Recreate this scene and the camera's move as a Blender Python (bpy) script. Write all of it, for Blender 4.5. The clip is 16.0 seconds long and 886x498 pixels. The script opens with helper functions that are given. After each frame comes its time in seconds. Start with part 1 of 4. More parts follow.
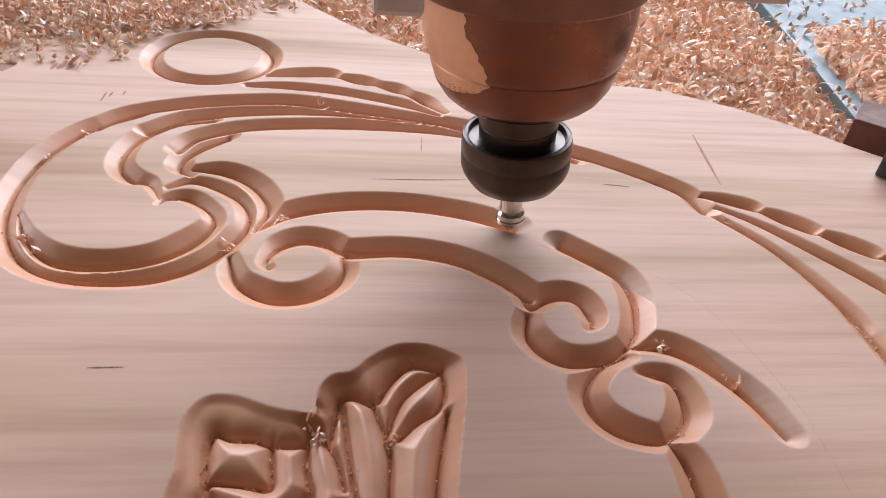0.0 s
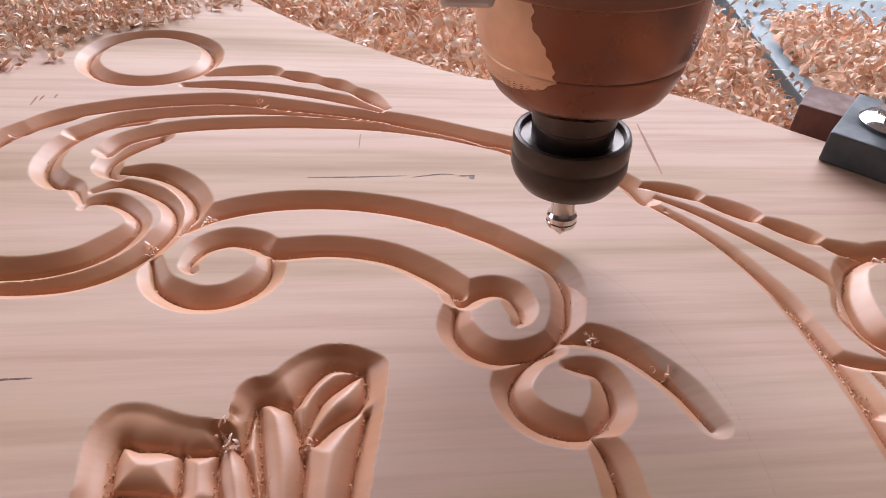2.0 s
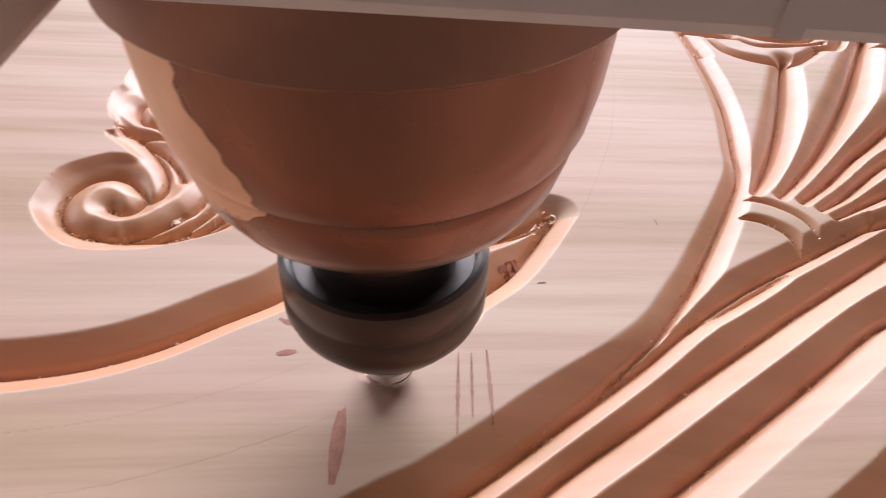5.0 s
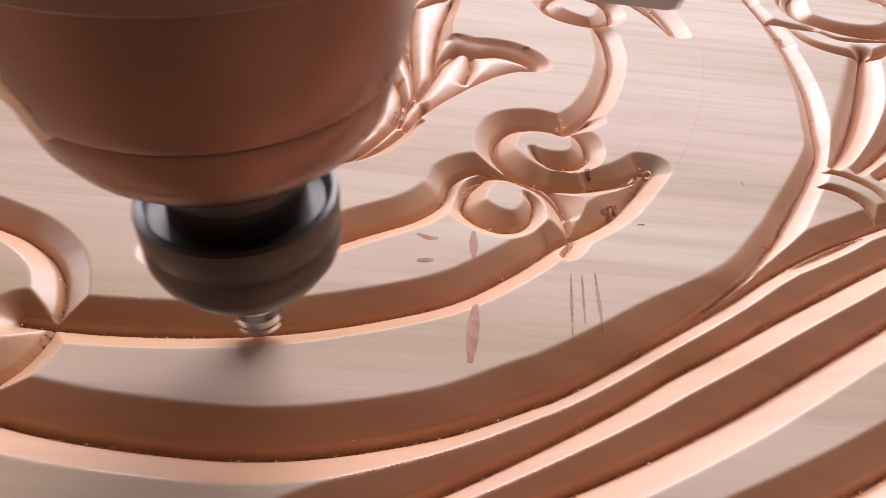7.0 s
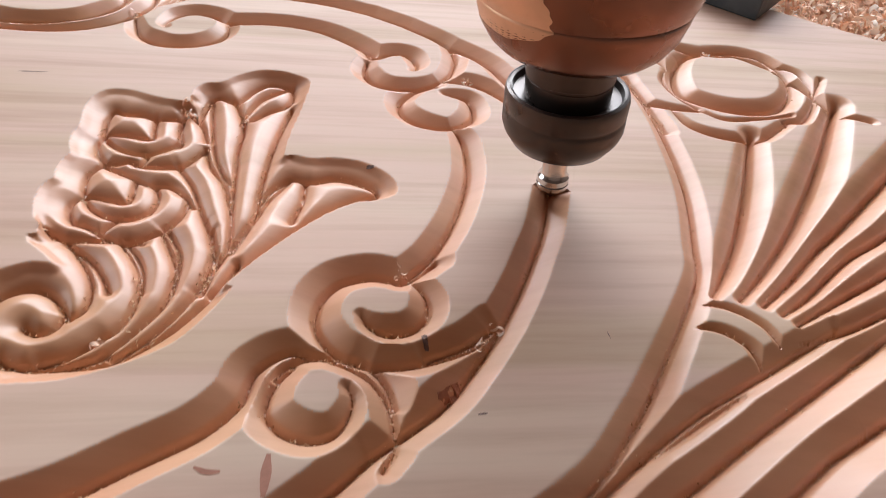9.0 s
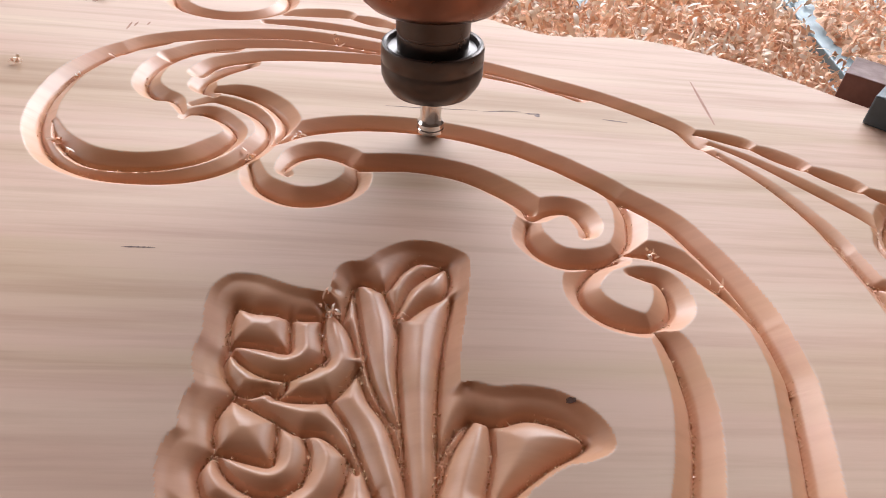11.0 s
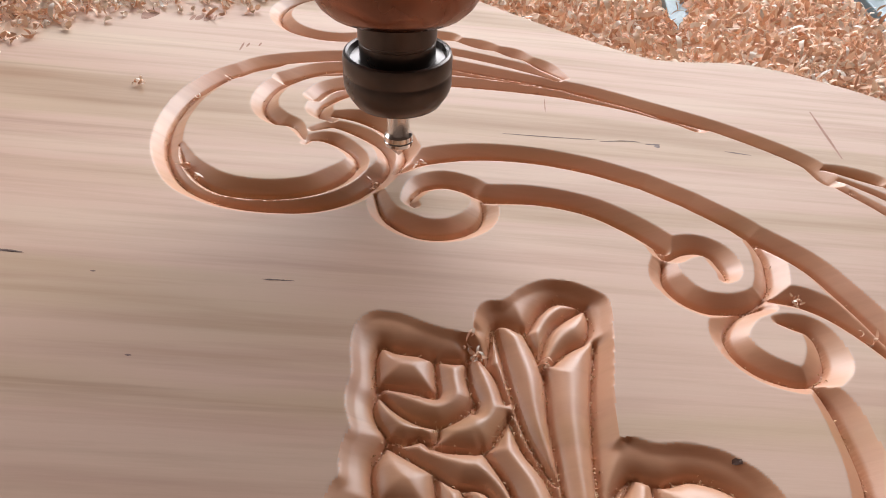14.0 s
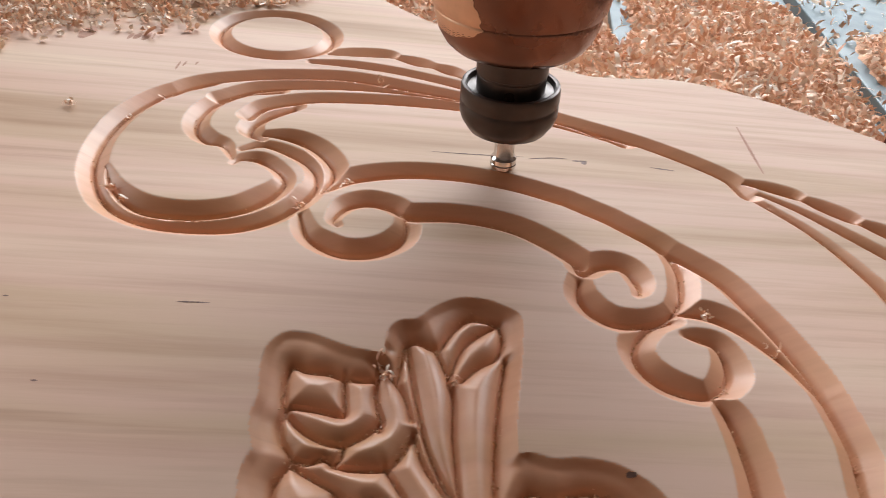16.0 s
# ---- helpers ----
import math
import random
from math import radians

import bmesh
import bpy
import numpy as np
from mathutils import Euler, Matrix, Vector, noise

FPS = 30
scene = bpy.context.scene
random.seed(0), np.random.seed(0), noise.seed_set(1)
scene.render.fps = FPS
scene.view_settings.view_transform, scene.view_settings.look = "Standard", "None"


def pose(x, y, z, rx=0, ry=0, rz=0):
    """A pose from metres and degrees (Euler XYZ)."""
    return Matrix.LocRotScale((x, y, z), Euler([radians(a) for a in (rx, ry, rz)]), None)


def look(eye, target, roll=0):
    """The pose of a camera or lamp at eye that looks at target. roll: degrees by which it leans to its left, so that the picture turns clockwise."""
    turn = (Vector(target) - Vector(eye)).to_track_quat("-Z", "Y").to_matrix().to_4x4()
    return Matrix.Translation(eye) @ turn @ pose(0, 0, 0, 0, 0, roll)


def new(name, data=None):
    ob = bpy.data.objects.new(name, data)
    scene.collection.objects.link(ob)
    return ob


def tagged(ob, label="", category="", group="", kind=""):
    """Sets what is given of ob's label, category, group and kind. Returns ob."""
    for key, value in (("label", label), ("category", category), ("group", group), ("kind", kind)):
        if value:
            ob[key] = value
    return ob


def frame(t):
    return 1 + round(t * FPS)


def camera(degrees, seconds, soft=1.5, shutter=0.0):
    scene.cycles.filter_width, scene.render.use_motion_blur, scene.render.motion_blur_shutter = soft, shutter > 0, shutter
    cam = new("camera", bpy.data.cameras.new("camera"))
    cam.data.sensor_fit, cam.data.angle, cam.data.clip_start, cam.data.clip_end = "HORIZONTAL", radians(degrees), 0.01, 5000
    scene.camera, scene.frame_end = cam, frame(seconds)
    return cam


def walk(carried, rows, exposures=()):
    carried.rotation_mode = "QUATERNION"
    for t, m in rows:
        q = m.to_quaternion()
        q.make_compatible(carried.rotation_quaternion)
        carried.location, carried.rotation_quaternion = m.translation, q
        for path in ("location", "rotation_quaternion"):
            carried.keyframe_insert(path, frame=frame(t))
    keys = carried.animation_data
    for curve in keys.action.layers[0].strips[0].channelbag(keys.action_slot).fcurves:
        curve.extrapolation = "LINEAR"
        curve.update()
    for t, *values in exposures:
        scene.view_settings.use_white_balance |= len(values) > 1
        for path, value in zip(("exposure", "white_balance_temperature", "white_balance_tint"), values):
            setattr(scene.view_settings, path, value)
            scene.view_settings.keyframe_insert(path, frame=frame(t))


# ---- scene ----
cam = camera(63.7, 16.0, soft=0.75, shutter=0.25)
PATH = [
    (0.0, (-0.0000, -0.0000, 0.1420), (0.0116, 0.1587, 0.0208), 6.16),
    (0.5, (0.0015, 0.0042, 0.1449), (0.0096, 0.1626, 0.0231), 4.43),
    (1.0, (0.0042, 0.0039, 0.1419), (0.0165, 0.1628, 0.0211), 5.96),
    (1.5, (0.0163, 0.0008, 0.1439), (0.0304, 0.1591, 0.0223), 5.42),
    (2.0, (0.0188, 0.0028, 0.1413), (0.0337, 0.1607, 0.0196), 5.30),
    (2.5, (0.0229, 0.0034, 0.1403), (0.0400, 0.1604, 0.0176), 6.11),
    (3.0, (0.0334, -0.0091, 0.1333), (0.0538, 0.1474, 0.0104), 7.97),
    (3.5, (0.0469, -0.0335, 0.1269), (0.0693, 0.1183, -0.0014), 8.65),
    (4.0, (0.0506, -0.0650, 0.1212), (0.0770, 0.0835, -0.0102), 8.41),
    (4.5, (0.0435, -0.0996, 0.1168), (0.0683, 0.0492, -0.0145), 8.17),
    (5.0, (0.0347, -0.1251, 0.1156), (0.0512, 0.0229, -0.0179), 7.56),
    (5.2, (0.0279, -0.1285, 0.1157), (0.0439, 0.0170, -0.0206), 8.51),
    (7.3, (0.0134, -0.1545, 0.1178), (0.0208, -0.0074, -0.0175), 9.59),
    (7.5, (0.0210, -0.1523, 0.1182), (0.0304, -0.0042, -0.0159), 8.81),
    (8.0, (0.0344, -0.1388, 0.1258), (0.0461, 0.0108, -0.0064), 7.78),
    (8.5, (0.0442, -0.1207, 0.1278), (0.0580, 0.0287, -0.0045), 7.74),
    (9.0, (0.0462, -0.1005, 0.1291), (0.0653, 0.0496, -0.0017), 8.20),
    (9.5, (0.0382, -0.0760, 0.1381), (0.0584, 0.0755, 0.0091), 7.88),
    (10.0, (0.0261, -0.0582, 0.1396), (0.0442, 0.0963, 0.0140), 8.29),
    (10.1, (0.0224, -0.0550, 0.1377), (0.0397, 0.1006, 0.0132), 8.05),
    (10.2, (0.0185, -0.0516, 0.1357), (0.0342, 0.1048, 0.0121), 7.90),
    (12.3, (-0.0072, -0.0109, 0.1295), (0.0035, 0.1462, 0.0063), 8.00),
    (12.5, (-0.0065, -0.0111, 0.1313), (0.0048, 0.1459, 0.0079), 7.99),
    (13.0, (-0.0113, -0.0117, 0.1292), (-0.0009, 0.1445, 0.0048), 7.97),
    (13.5, (-0.0226, -0.0145, 0.1304), (-0.0176, 0.1427, 0.0068), 7.62),
    (14.0, (-0.0299, -0.0189, 0.1317), (-0.0295, 0.1388, 0.0086), 7.10),
    (14.5, (-0.0310, -0.0227, 0.1332), (-0.0313, 0.1347, 0.0098), 6.76),
    (15.0, (-0.0314, -0.0197, 0.1382), (-0.0307, 0.1388, 0.0163), 6.90),
    (15.5, (-0.0300, -0.0187, 0.1395), (-0.0300, 0.1406, 0.0185), 6.95),
    (16.0, (-0.0122, -0.0189, 0.1390), (-0.0060, 0.1403, 0.0181), 7.76),
]
EXPOSURE = [
    (0.0, 0.0, 6120, 13), (2.0, -0.04, 6120, 16), (3.0, -0.08, 6100, 18), (4.0, 0.08, 6050, 14), (5.0, 0.28, 6050, 13), (7.5, 0.16, 6120, 9), (8.5, 0.10, 6120, 7),
    (9.0, 0.12, 6080, 7), (10.0, 0.20, 6120, 9), (12.5, 0.12, 6220, 6), (14.0, 0.0, 6330, 7), (15.5, -0.05, 6370, 6), (16.0, -0.05, 6370, 6),
]
walk(cam, [(t, look(eye, target, roll)) for t, eye, target, roll in PATH], EXPOSURE)

# ---------------------------------------------------------------- light
world = bpy.data.worlds.new("world")
scene.world = world
world.use_nodes = True
sky = world.node_tree.nodes.new("ShaderNodeTexSky")
sky.sky_type = "NISHITA"
sky.sun_disc = False
sky.sun_elevation, sky.sun_rotation = radians(48), radians(20)
world.node_tree.links.new(sky.outputs[0], world.node_tree.nodes["Background"].inputs[0])
world.node_tree.nodes["Background"].inputs[1].default_value = 0.06


def window_lamp(name, place, target, width, height, watts, colour):
    data = bpy.data.lights.new(name, "AREA")
    data.shape, data.size, data.size_y, data.energy, data.color = "RECTANGLE", width, height, watts, colour
    lamp = new(name, data)
    lamp.matrix_world = look(place, target)
    return lamp


window_lamp("window_light", (0.2, 2.25, 1.32), (0.02, 0.1, 0.0), 3.1, 1.2, 118, (0.955, 0.97, 1.02))
# Unseen side lamp, added as fill from the left.
window_lamp("side_fill_light", (-2.85, 1.0, 0.75), (0.1, 0.1, 0.0), 1.5, 1.5, 30, (0.98, 0.98, 1.0))




# ---------------------------------------------------------------- materials
def material(name, rough=0.5, metal=0.0):
    m = bpy.data.materials.new(name)
    m.use_nodes = True
    n = m.node_tree.nodes
    bsdf = n["Principled BSDF"]
    bsdf.inputs["Roughness"].default_value = rough
    bsdf.inputs["Metallic"].default_value = metal
    return m, m.node_tree, bsdf


def node(tree, kind, **inputs):
    n = tree.nodes.new(kind)
    for k, v in inputs.items():
        n.inputs[k.replace("_", " ")].default_value = v
    return n


def ramp(tree, source, stops):
    r = tree.nodes.new("ShaderNodeValToRGB")
    while len(r.color_ramp.elements) < len(stops):
        r.color_ramp.elements.new(0.5)
    for e, (p, c) in zip(r.color_ramp.elements, stops):
        e.position, e.color = p, (*c, 1)
    tree.links.new(source, r.inputs[0])
    return r.outputs[0]


def mix(tree, mode, a, b, factor=1.0):
    m = tree.nodes.new("ShaderNodeMixRGB")
    m.blend_type = mode
    for i, v in ((0, factor), (1, a), (2, b)):
        if isinstance(v, bpy.types.NodeSocket):
            tree.links.new(v, m.inputs[i])
        else:
            m.inputs[i].default_value = v if i == 0 else (*v, 1)
    return m.outputs[0]


def flat_position(tree, sx, sy, sz, turn=0.0):
    """World place, stretched: wood grain runs along x."""
    g = tree.nodes.new("ShaderNodeNewGeometry")
    turned = tree.nodes.new("ShaderNodeMapping")
    turned.inputs["Rotation"].default_value = (0, 0, radians(turn))
    mp = tree.nodes.new("ShaderNodeMapping")
    mp.inputs["Scale"].default_value = (sx, sy, sz)
    tree.links.new(g.outputs["Position"], turned.inputs[0])
    tree.links.new(turned.outputs[0], mp.inputs[0])
    return mp.outputs[0]


def noise_of(tree, vector, scale, detail=3.0, rough=0.55, out=0):
    n = node(tree, "ShaderNodeTexNoise", Scale=scale, Detail=detail, Roughness=rough)
    tree.links.new(vector, n.inputs["Vector"])
    return n.outputs[out]


def bump(tree, bsdf, source, strength, distance):
    b = node(tree, "ShaderNodeBump", Strength=strength, Distance=distance)
    tree.links.new(source, b.inputs["Height"])
    tree.links.new(b.outputs[0], bsdf.inputs["Normal"])
    return b


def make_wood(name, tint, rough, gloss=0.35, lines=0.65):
    """Pale reddish wood, grain along x; tint: planed tone or cut tone with shade."""
    m, t, b = material(name, rough)
    b.inputs["Specular IOR Level"].default_value = gloss
    grain = noise_of(t, flat_position(t, 9, 170, 40, -4.5), 1.0, 5, 0.6)
    bands = noise_of(t, flat_position(t, 2.2, 24, 6, -4.5), 1.0, 3, 0.5)
    col = ramp(t, bands, [(0.30, (0.43, 0.27, 0.17)), (0.42, (0.59, 0.41, 0.29)), (0.50, (0.65, 0.44, 0.345)), (0.62, (0.68, 0.49, 0.38)), (0.78, (0.75, 0.59, 0.45))])
    col = mix(t, "MULTIPLY", col, ramp(t, grain, [(0.30, (0.76, 0.70, 0.66)), (0.55, (1, 1, 1))]), lines)
    streak = noise_of(t, flat_position(t, 3.2, 95, 10, -4.5), 1.0, 4, 0.65)
    col = mix(t, "MULTIPLY", col, ramp(t, streak, [(0.22, (0.5, 0.42, 0.38)), (0.36, (1, 1, 1))]), 0.45)
    stain = noise_of(t, flat_position(t, 8, 16, 8), 1.0, 3, 0.5)
    col = mix(t, "MULTIPLY", col, ramp(t, stain, [(0.66, (1, 1, 1)), (0.80, (0.93, 0.70, 0.62))]), 0.6)
    col = mix(t, "MULTIPLY", col, tint)
    t.links.new(col, b.inputs["Base Color"])
    t.links.new(ramp(t, grain, [(0.2, (rough + 0.06,) * 3), (0.8, (rough - 0.06,) * 3)]), b.inputs["Roughness"])
    bump(t, b, grain, 0.25, 0.0004)
    return m


def make_plain(name, colour, rough, metal=0.0, spread=0.25, scale=60.0, relief=0.0):
    m, t, b = material(name, rough, metal)
    n = noise_of(t, flat_position(t, 1, 1, 1), scale, 4, 0.6)
    lo = tuple(c * (1 - spread) for c in colour)
    hi = tuple(min(1, c * (1 + spread)) for c in colour)
    t.links.new(ramp(t, n, [(0.3, lo), (0.7, hi)]), b.inputs["Base Color"])
    r0, r1 = rough * 0.8, min(1, rough * 1.25)
    t.links.new(ramp(t, n, [(0.3, (r1,) * 3), (0.7, (r0,) * 3)]), b.inputs["Roughness"])
    if relief:
        bump(t, b, n, 0.4, relief)
    return m


def make_shavings():
    m, t, b = material("shavings", 0.7)
    g = t.nodes.new("ShaderNodeNewGeometry")
    c = ramp(t, g.outputs["Random Per Island"], [(0.0, (0.74, 0.42, 0.26)), (0.4, (0.92, 0.62, 0.44)), (0.75, (0.96, 0.78, 0.62)), (1.0, (0.98, 0.90, 0.82))])
    t.links.new(c, b.inputs["Base Color"])
    return m


WOOD = make_wood("planed_wood", (0.98, 0.965, 0.935), 0.58, 0.22, 0.6)
# Fresh-cut tone pushed darker and oranger, to paint groove shade and bounce into it.
SHADED_CUT_WOOD = make_wood("shaded_fresh_cut_wood", (1.04, 0.77, 0.57), 0.42, 0.72, 0.35)
DUST = make_plain("sawdust", (0.76, 0.45, 0.29), 0.8, 0.0, 0.35, 240, 0.002)
SHAVING = make_shavings()
CRUMB = make_plain("crumb", (0.86, 0.50, 0.30), 0.8, 0.0, 0.4, 500)
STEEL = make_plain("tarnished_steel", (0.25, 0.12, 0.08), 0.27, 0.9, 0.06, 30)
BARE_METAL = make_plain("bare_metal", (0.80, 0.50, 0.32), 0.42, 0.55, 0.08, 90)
DARK_BAND = make_plain("stained_steel", (0.30, 0.155, 0.105), 0.42, 0.55, 0.2, 40)
CHROME = make_plain("chrome", (0.70, 0.69, 0.68), 0.16, 1.0, 0.05, 40)
BLACK_STEEL = make_plain("black_oxide_steel", (0.085, 0.068, 0.06), 0.32, 0.7, 0.2, 50)
CAST = make_plain("grey_paint", (0.80, 0.74, 0.70), 0.45, 0.0, 0.06, 14)
BED = make_plain("bed_panel", (0.15, 0.21, 0.235), 0.45, 0.0, 0.12, 25, 0.0005)
SLOT = make_plain("slot_dark", (0.05, 0.05, 0.05), 0.6)
BLUE_STEEL = make_plain("blued_steel", (0.075, 0.085, 0.09), 0.55, 0.3, 0.2, 60)
BROWN_BLOCK = make_plain("brown_board", (0.16, 0.06, 0.04), 0.6, 0.0, 0.2, 90)
PLASTER = make_plain("plaster", (0.24, 0.16, 0.12), 0.85, 0.0, 0.08, 6)
CONCRETE = make_plain("concrete", (0.20, 0.15, 0.12), 0.8, 0.0, 0.2, 8)
PENCIL = make_plain("pencil", (0.40, 0.20, 0.13), 0.7, 0.0, 0.2, 300)
STAIN = make_plain("stain", (0.42, 0.17, 0.10), 0.6, 0.0, 0.25, 300)
DARK_SMUDGE = make_plain("dark_smudge", (0.17, 0.10, 0.08), 0.7, 0.0, 0.3, 300)


# ---------------------------------------------------------------- mesh helpers
def part(name, bm, mat, parent=None, label=""):
    me = bpy.data.meshes.new(name)
    bm.to_mesh(me)
    bm.free()
    me.materials.append(mat)
    ob = new(name, me)
    if parent:
        ob.parent = parent
    if label:
        ob["label"] = label
    return ob


def smooth(ob, angle=35):
    me = ob.data
    me.polygons.foreach_set("use_smooth", [True] * len(me.polygons))
    me.set_sharp_from_angle(angle=radians(angle))
    return ob


def lathe(profile, segments=72):
    bm = bmesh.new()
    rings = []
    for r, z in profile:
        if r < 1e-6:
            rings.append([bm.verts.new((0, 0, z))])
        else:
            rings.append([bm.verts.new((r * math.cos(2 * math.pi * i / segments), r * math.sin(2 * math.pi * i / segments), z)) for i in range(segments)])
    for a, b in zip(rings, rings[1:]):
        for i in range(segments):
            j = (i + 1) % segments
            if len(a) == 1 and len(b) == 1:
                continue
            if len(a) == 1:
                bm.faces.new((a[0], b[j], b[i]))
            elif len(b) == 1:
                bm.faces.new((a[i], a[j], b[0]))
            else:
                bm.faces.new((a[i], a[j], b[j], b[i]))
    bmesh.ops.recalc_face_normals(bm, faces=bm.faces)
    return bm


def box(x0, x1, y0, y1, z0, z1, bevel=0.0, turn=0.0):
    bm = bmesh.new()
    bmesh.ops.create_cube(bm, size=1)
    bmesh.ops.scale(bm, vec=(x1 - x0, y1 - y0, z1 - z0), verts=bm.verts)
    if bevel:
        bmesh.ops.bevel(bm, geom=bm.edges[:], offset=bevel, segments=2, affect="EDGES", profile=0.5)
    bmesh.ops.translate(bm, vec=((x0 + x1) / 2, (y0 + y1) / 2, (z0 + z1) / 2), verts=bm.verts)
    if turn:
        bmesh.ops.rotate(bm, cent=(0, 0, 0), matrix=Matrix.Rotation(radians(turn), 3, "Z"), verts=bm.verts)
    return bm


def tilt(bm, degrees):
    bmesh.ops.rotate(bm, cent=(0, 0, 0.09), matrix=Matrix.Rotation(radians(degrees), 3, "Y"), verts=bm.verts)
    return bm


def spline(points, gap):
    """A smooth curve through control points, in even steps of about gap."""
    p = np.array(points, float)
    p = np.vstack([2 * p[0] - p[1], p, 2 * p[-1] - p[-2]])
    out = []
    for i in range(1, len(p) - 2):
        n = max(2, int(np.hypot(*(p[i + 1] - p[i])[:2]) / gap))
        u = np.linspace(0, 1, n, endpoint=False)[:, None]
        a, b, c, d = p[i - 1], p[i], p[i + 1], p[i + 2]
        out.append(0.5 * (2 * b + (c - a) * u + (2 * a - 5 * b + 4 * c - d) * u**2 + (3 * b - a - 3 * c + d) * u**3))
    out.append(p[-2:-1])
    return np.vstack(out)


# ---------------------------------------------------------------- carved panel, in millimetres on the plan
CELL, BLOCK = 0.46, 8
X0, Y0 = -330.0, -260.0
NX, NY = 182 * BLOCK, 201 * BLOCK
relief = np.zeros((NY + 1, NX + 1), np.float32)
before = np.zeros_like(relief)
VALLEYS = []
WAYS = {}


def groove(name, slope, points, late=False):
    """One pass of the cone-shaped cutter: control points of place and half-width. late: cut only while the machine runs."""
    way = spline(points, 0.7)
    slope *= 0.84
    power = 1.9 if name.startswith("fan_rib") else 1.35 if name.startswith(("fan", "right", "oval_ring")) else 1.06
    WAYS[name] = way
    for x, y, w in way:
        w = max(0.89 * w, 0.6)
        i0, i1 = int((x - w - X0) / CELL), int((x + w - X0) / CELL) + 2
        j0, j1 = int((y - w - Y0) / CELL), int((y + w - Y0) / CELL) + 2
        if i0 < 0 or j0 < 0 or i1 > NX or j1 > NY:
            continue
        gx = X0 + CELL * np.arange(i0, i1) - x
        gy = Y0 + CELL * np.arange(j0, j1) - y
        d = np.clip(np.hypot(gx[None, :], gy[:, None]) / w, 0, 1)
        cut = -slope * w * ((1 - d) ** power + 0.42 * np.clip(1 - 5 * d, 0, 1))
        for field in (relief,) if late else (relief, before):
            np.minimum(field[j0:j1, i0:i1], cut, out=field[j0:j1, i0:i1])
        VALLEYS.append((x, y, slope * w))


groove("outer_scroll", 0.8, [(-110.2, 265.2, 6.5), (-124.6, 250, 6.5), (-132.1, 229.6, 6.5), (-132.7, 210.2, 6), (-129.6, 193.7, 6), (-124.1, 181.2, 6), (-114.9, 169.9, 6.5), (-102.5, 163.1, 6), (-89.4, 161.7, 6), (-73.6, 164.4, 6), (-62.2, 172.6, 6.5), (-54.5, 184.9, 6.5), (-51.7, 196.2, 5.5), (-55.5, 206.6, 5), (-65, 213.8, 4.5), (-75.3, 217.1, 3.5), (-82.8, 211.6, 2)])
groove("outer_scroll_top", 0.8, [(-123.4, 250.5, 6.5), (-113.7, 264.2, 6.5), (-94.9, 275, 6.5), (-73.7, 282.2, 6.5), (-50.8, 286.1, 6.5), (-23.8, 282.9, 6), (0.7, 278.9, 5), (25, 274.4, 6), (50.9, 264.4, 6.5), (68.7, 253, 6.5)])
groove("inner_scroll", 0.8, [(-124.3, 190.9, 2), (-117.2, 179.1, 5), (-104.7, 170.1, 7), (-89.6, 169.3, 7), (-75.8, 174.4, 7), (-67, 183.5, 7), (-62.8, 193.6, 5), (-66, 200.8, 4.5), (-74.5, 207.1, 5), (-81.4, 205.4, 3), (-83.1, 201.7, 2)])
groove("leaf_two", 0.8, [(-80.5, 264.9, 6), (-94, 258.7, 6), (-103.1, 246.6, 6), (-105.5, 234.3, 6), (-103.2, 223.9, 6), (-96.9, 217.1, 6), (-89.8, 214.3, 4), (-84, 204.8, 2)])
groove("leaf_two_top", 0.8, [(-102.6, 251.4, 6), (-89.5, 264.6, 6), (-69, 272.4, 6), (-44.4, 277.3, 6), (-18.4, 277.7, 5), (10.5, 274.9, 4), (29.7, 271.4, 3)])
groove("leaf_three", 0.8, [(-71.1, 251.6, 6), (-79.8, 241.2, 6), (-83.8, 232.5, 6), (-82.6, 226.4, 6), (-77.1, 221.2, 3)])
groove("leaf_three_top", 0.8, [(-86.9, 239, 6), (-82.6, 249, 6), (-67.9, 258.8, 6), (-46.7, 264.5, 6), (-19.7, 268, 6), (10.8, 267.9, 5), (39, 262.6, 4), (61.9, 254.7, 4)])
groove("scroll_heel", 0.8, [(-77.9, 225.2, 3), (-67, 226.1, 6), (-57, 221.2, 6.5), (-49.5, 212.4, 6.5), (-46.8, 203.3, 6), (-49, 191, 4)])
groove("arch_merge", 0.8, [(18.6, 275.1, 6.5), (47.6, 266.1, 6.5), (79.1, 253.3, 6.5), (106.6, 235.1, 6.5), (113.1, 221.7, 6.5)])
groove("lower_slot", 0.8, [(-42.8, -38, 7.5), (-33.2, -36.6, 7.5), (-22, -33.6, 7.5), (-10.8, -28.4, 7.5), (0.7, -20.5, 7.5), (12.1, -12.5, 7.5), (18.7, -4, 7.5), (21, 4.8, 7), (28.1, 10.4, 6.5), (37.1, 8.5, 5.5), (46.4, 3.4, 5), (51.8, -4.7, 6), (53, -14.3, 6), (50.7, -20.3, 5)])
groove("arch_outer", 0.8, [(-47.6, 192.4, 4), (-39.4, 202.2, 6.5), (-22.1, 209.6, 7), (-0.9, 212.1, 7), (20.2, 209.6, 7), (39.3, 203.3, 7)])
groove("arch_gap", 0.8, [(39.3, 203.3, 7), (54, 194.7, 7)], late=True)
groove("arch_slot", 0.8, [(54, 194.7, 7), (70.5, 181, 7), (74, 171, 7), (73.5, 163, 6.5), (71.5, 154.3, 6), (68.1, 148, 5)])
groove("arch_middle", 0.8, [(70, 180.9, 7), (86.2, 166.6, 7), (93.6, 152.8, 7), (99.2, 138.8, 7), (103.2, 124.6, 7), (103.8, 118.2, 7)], late=True)
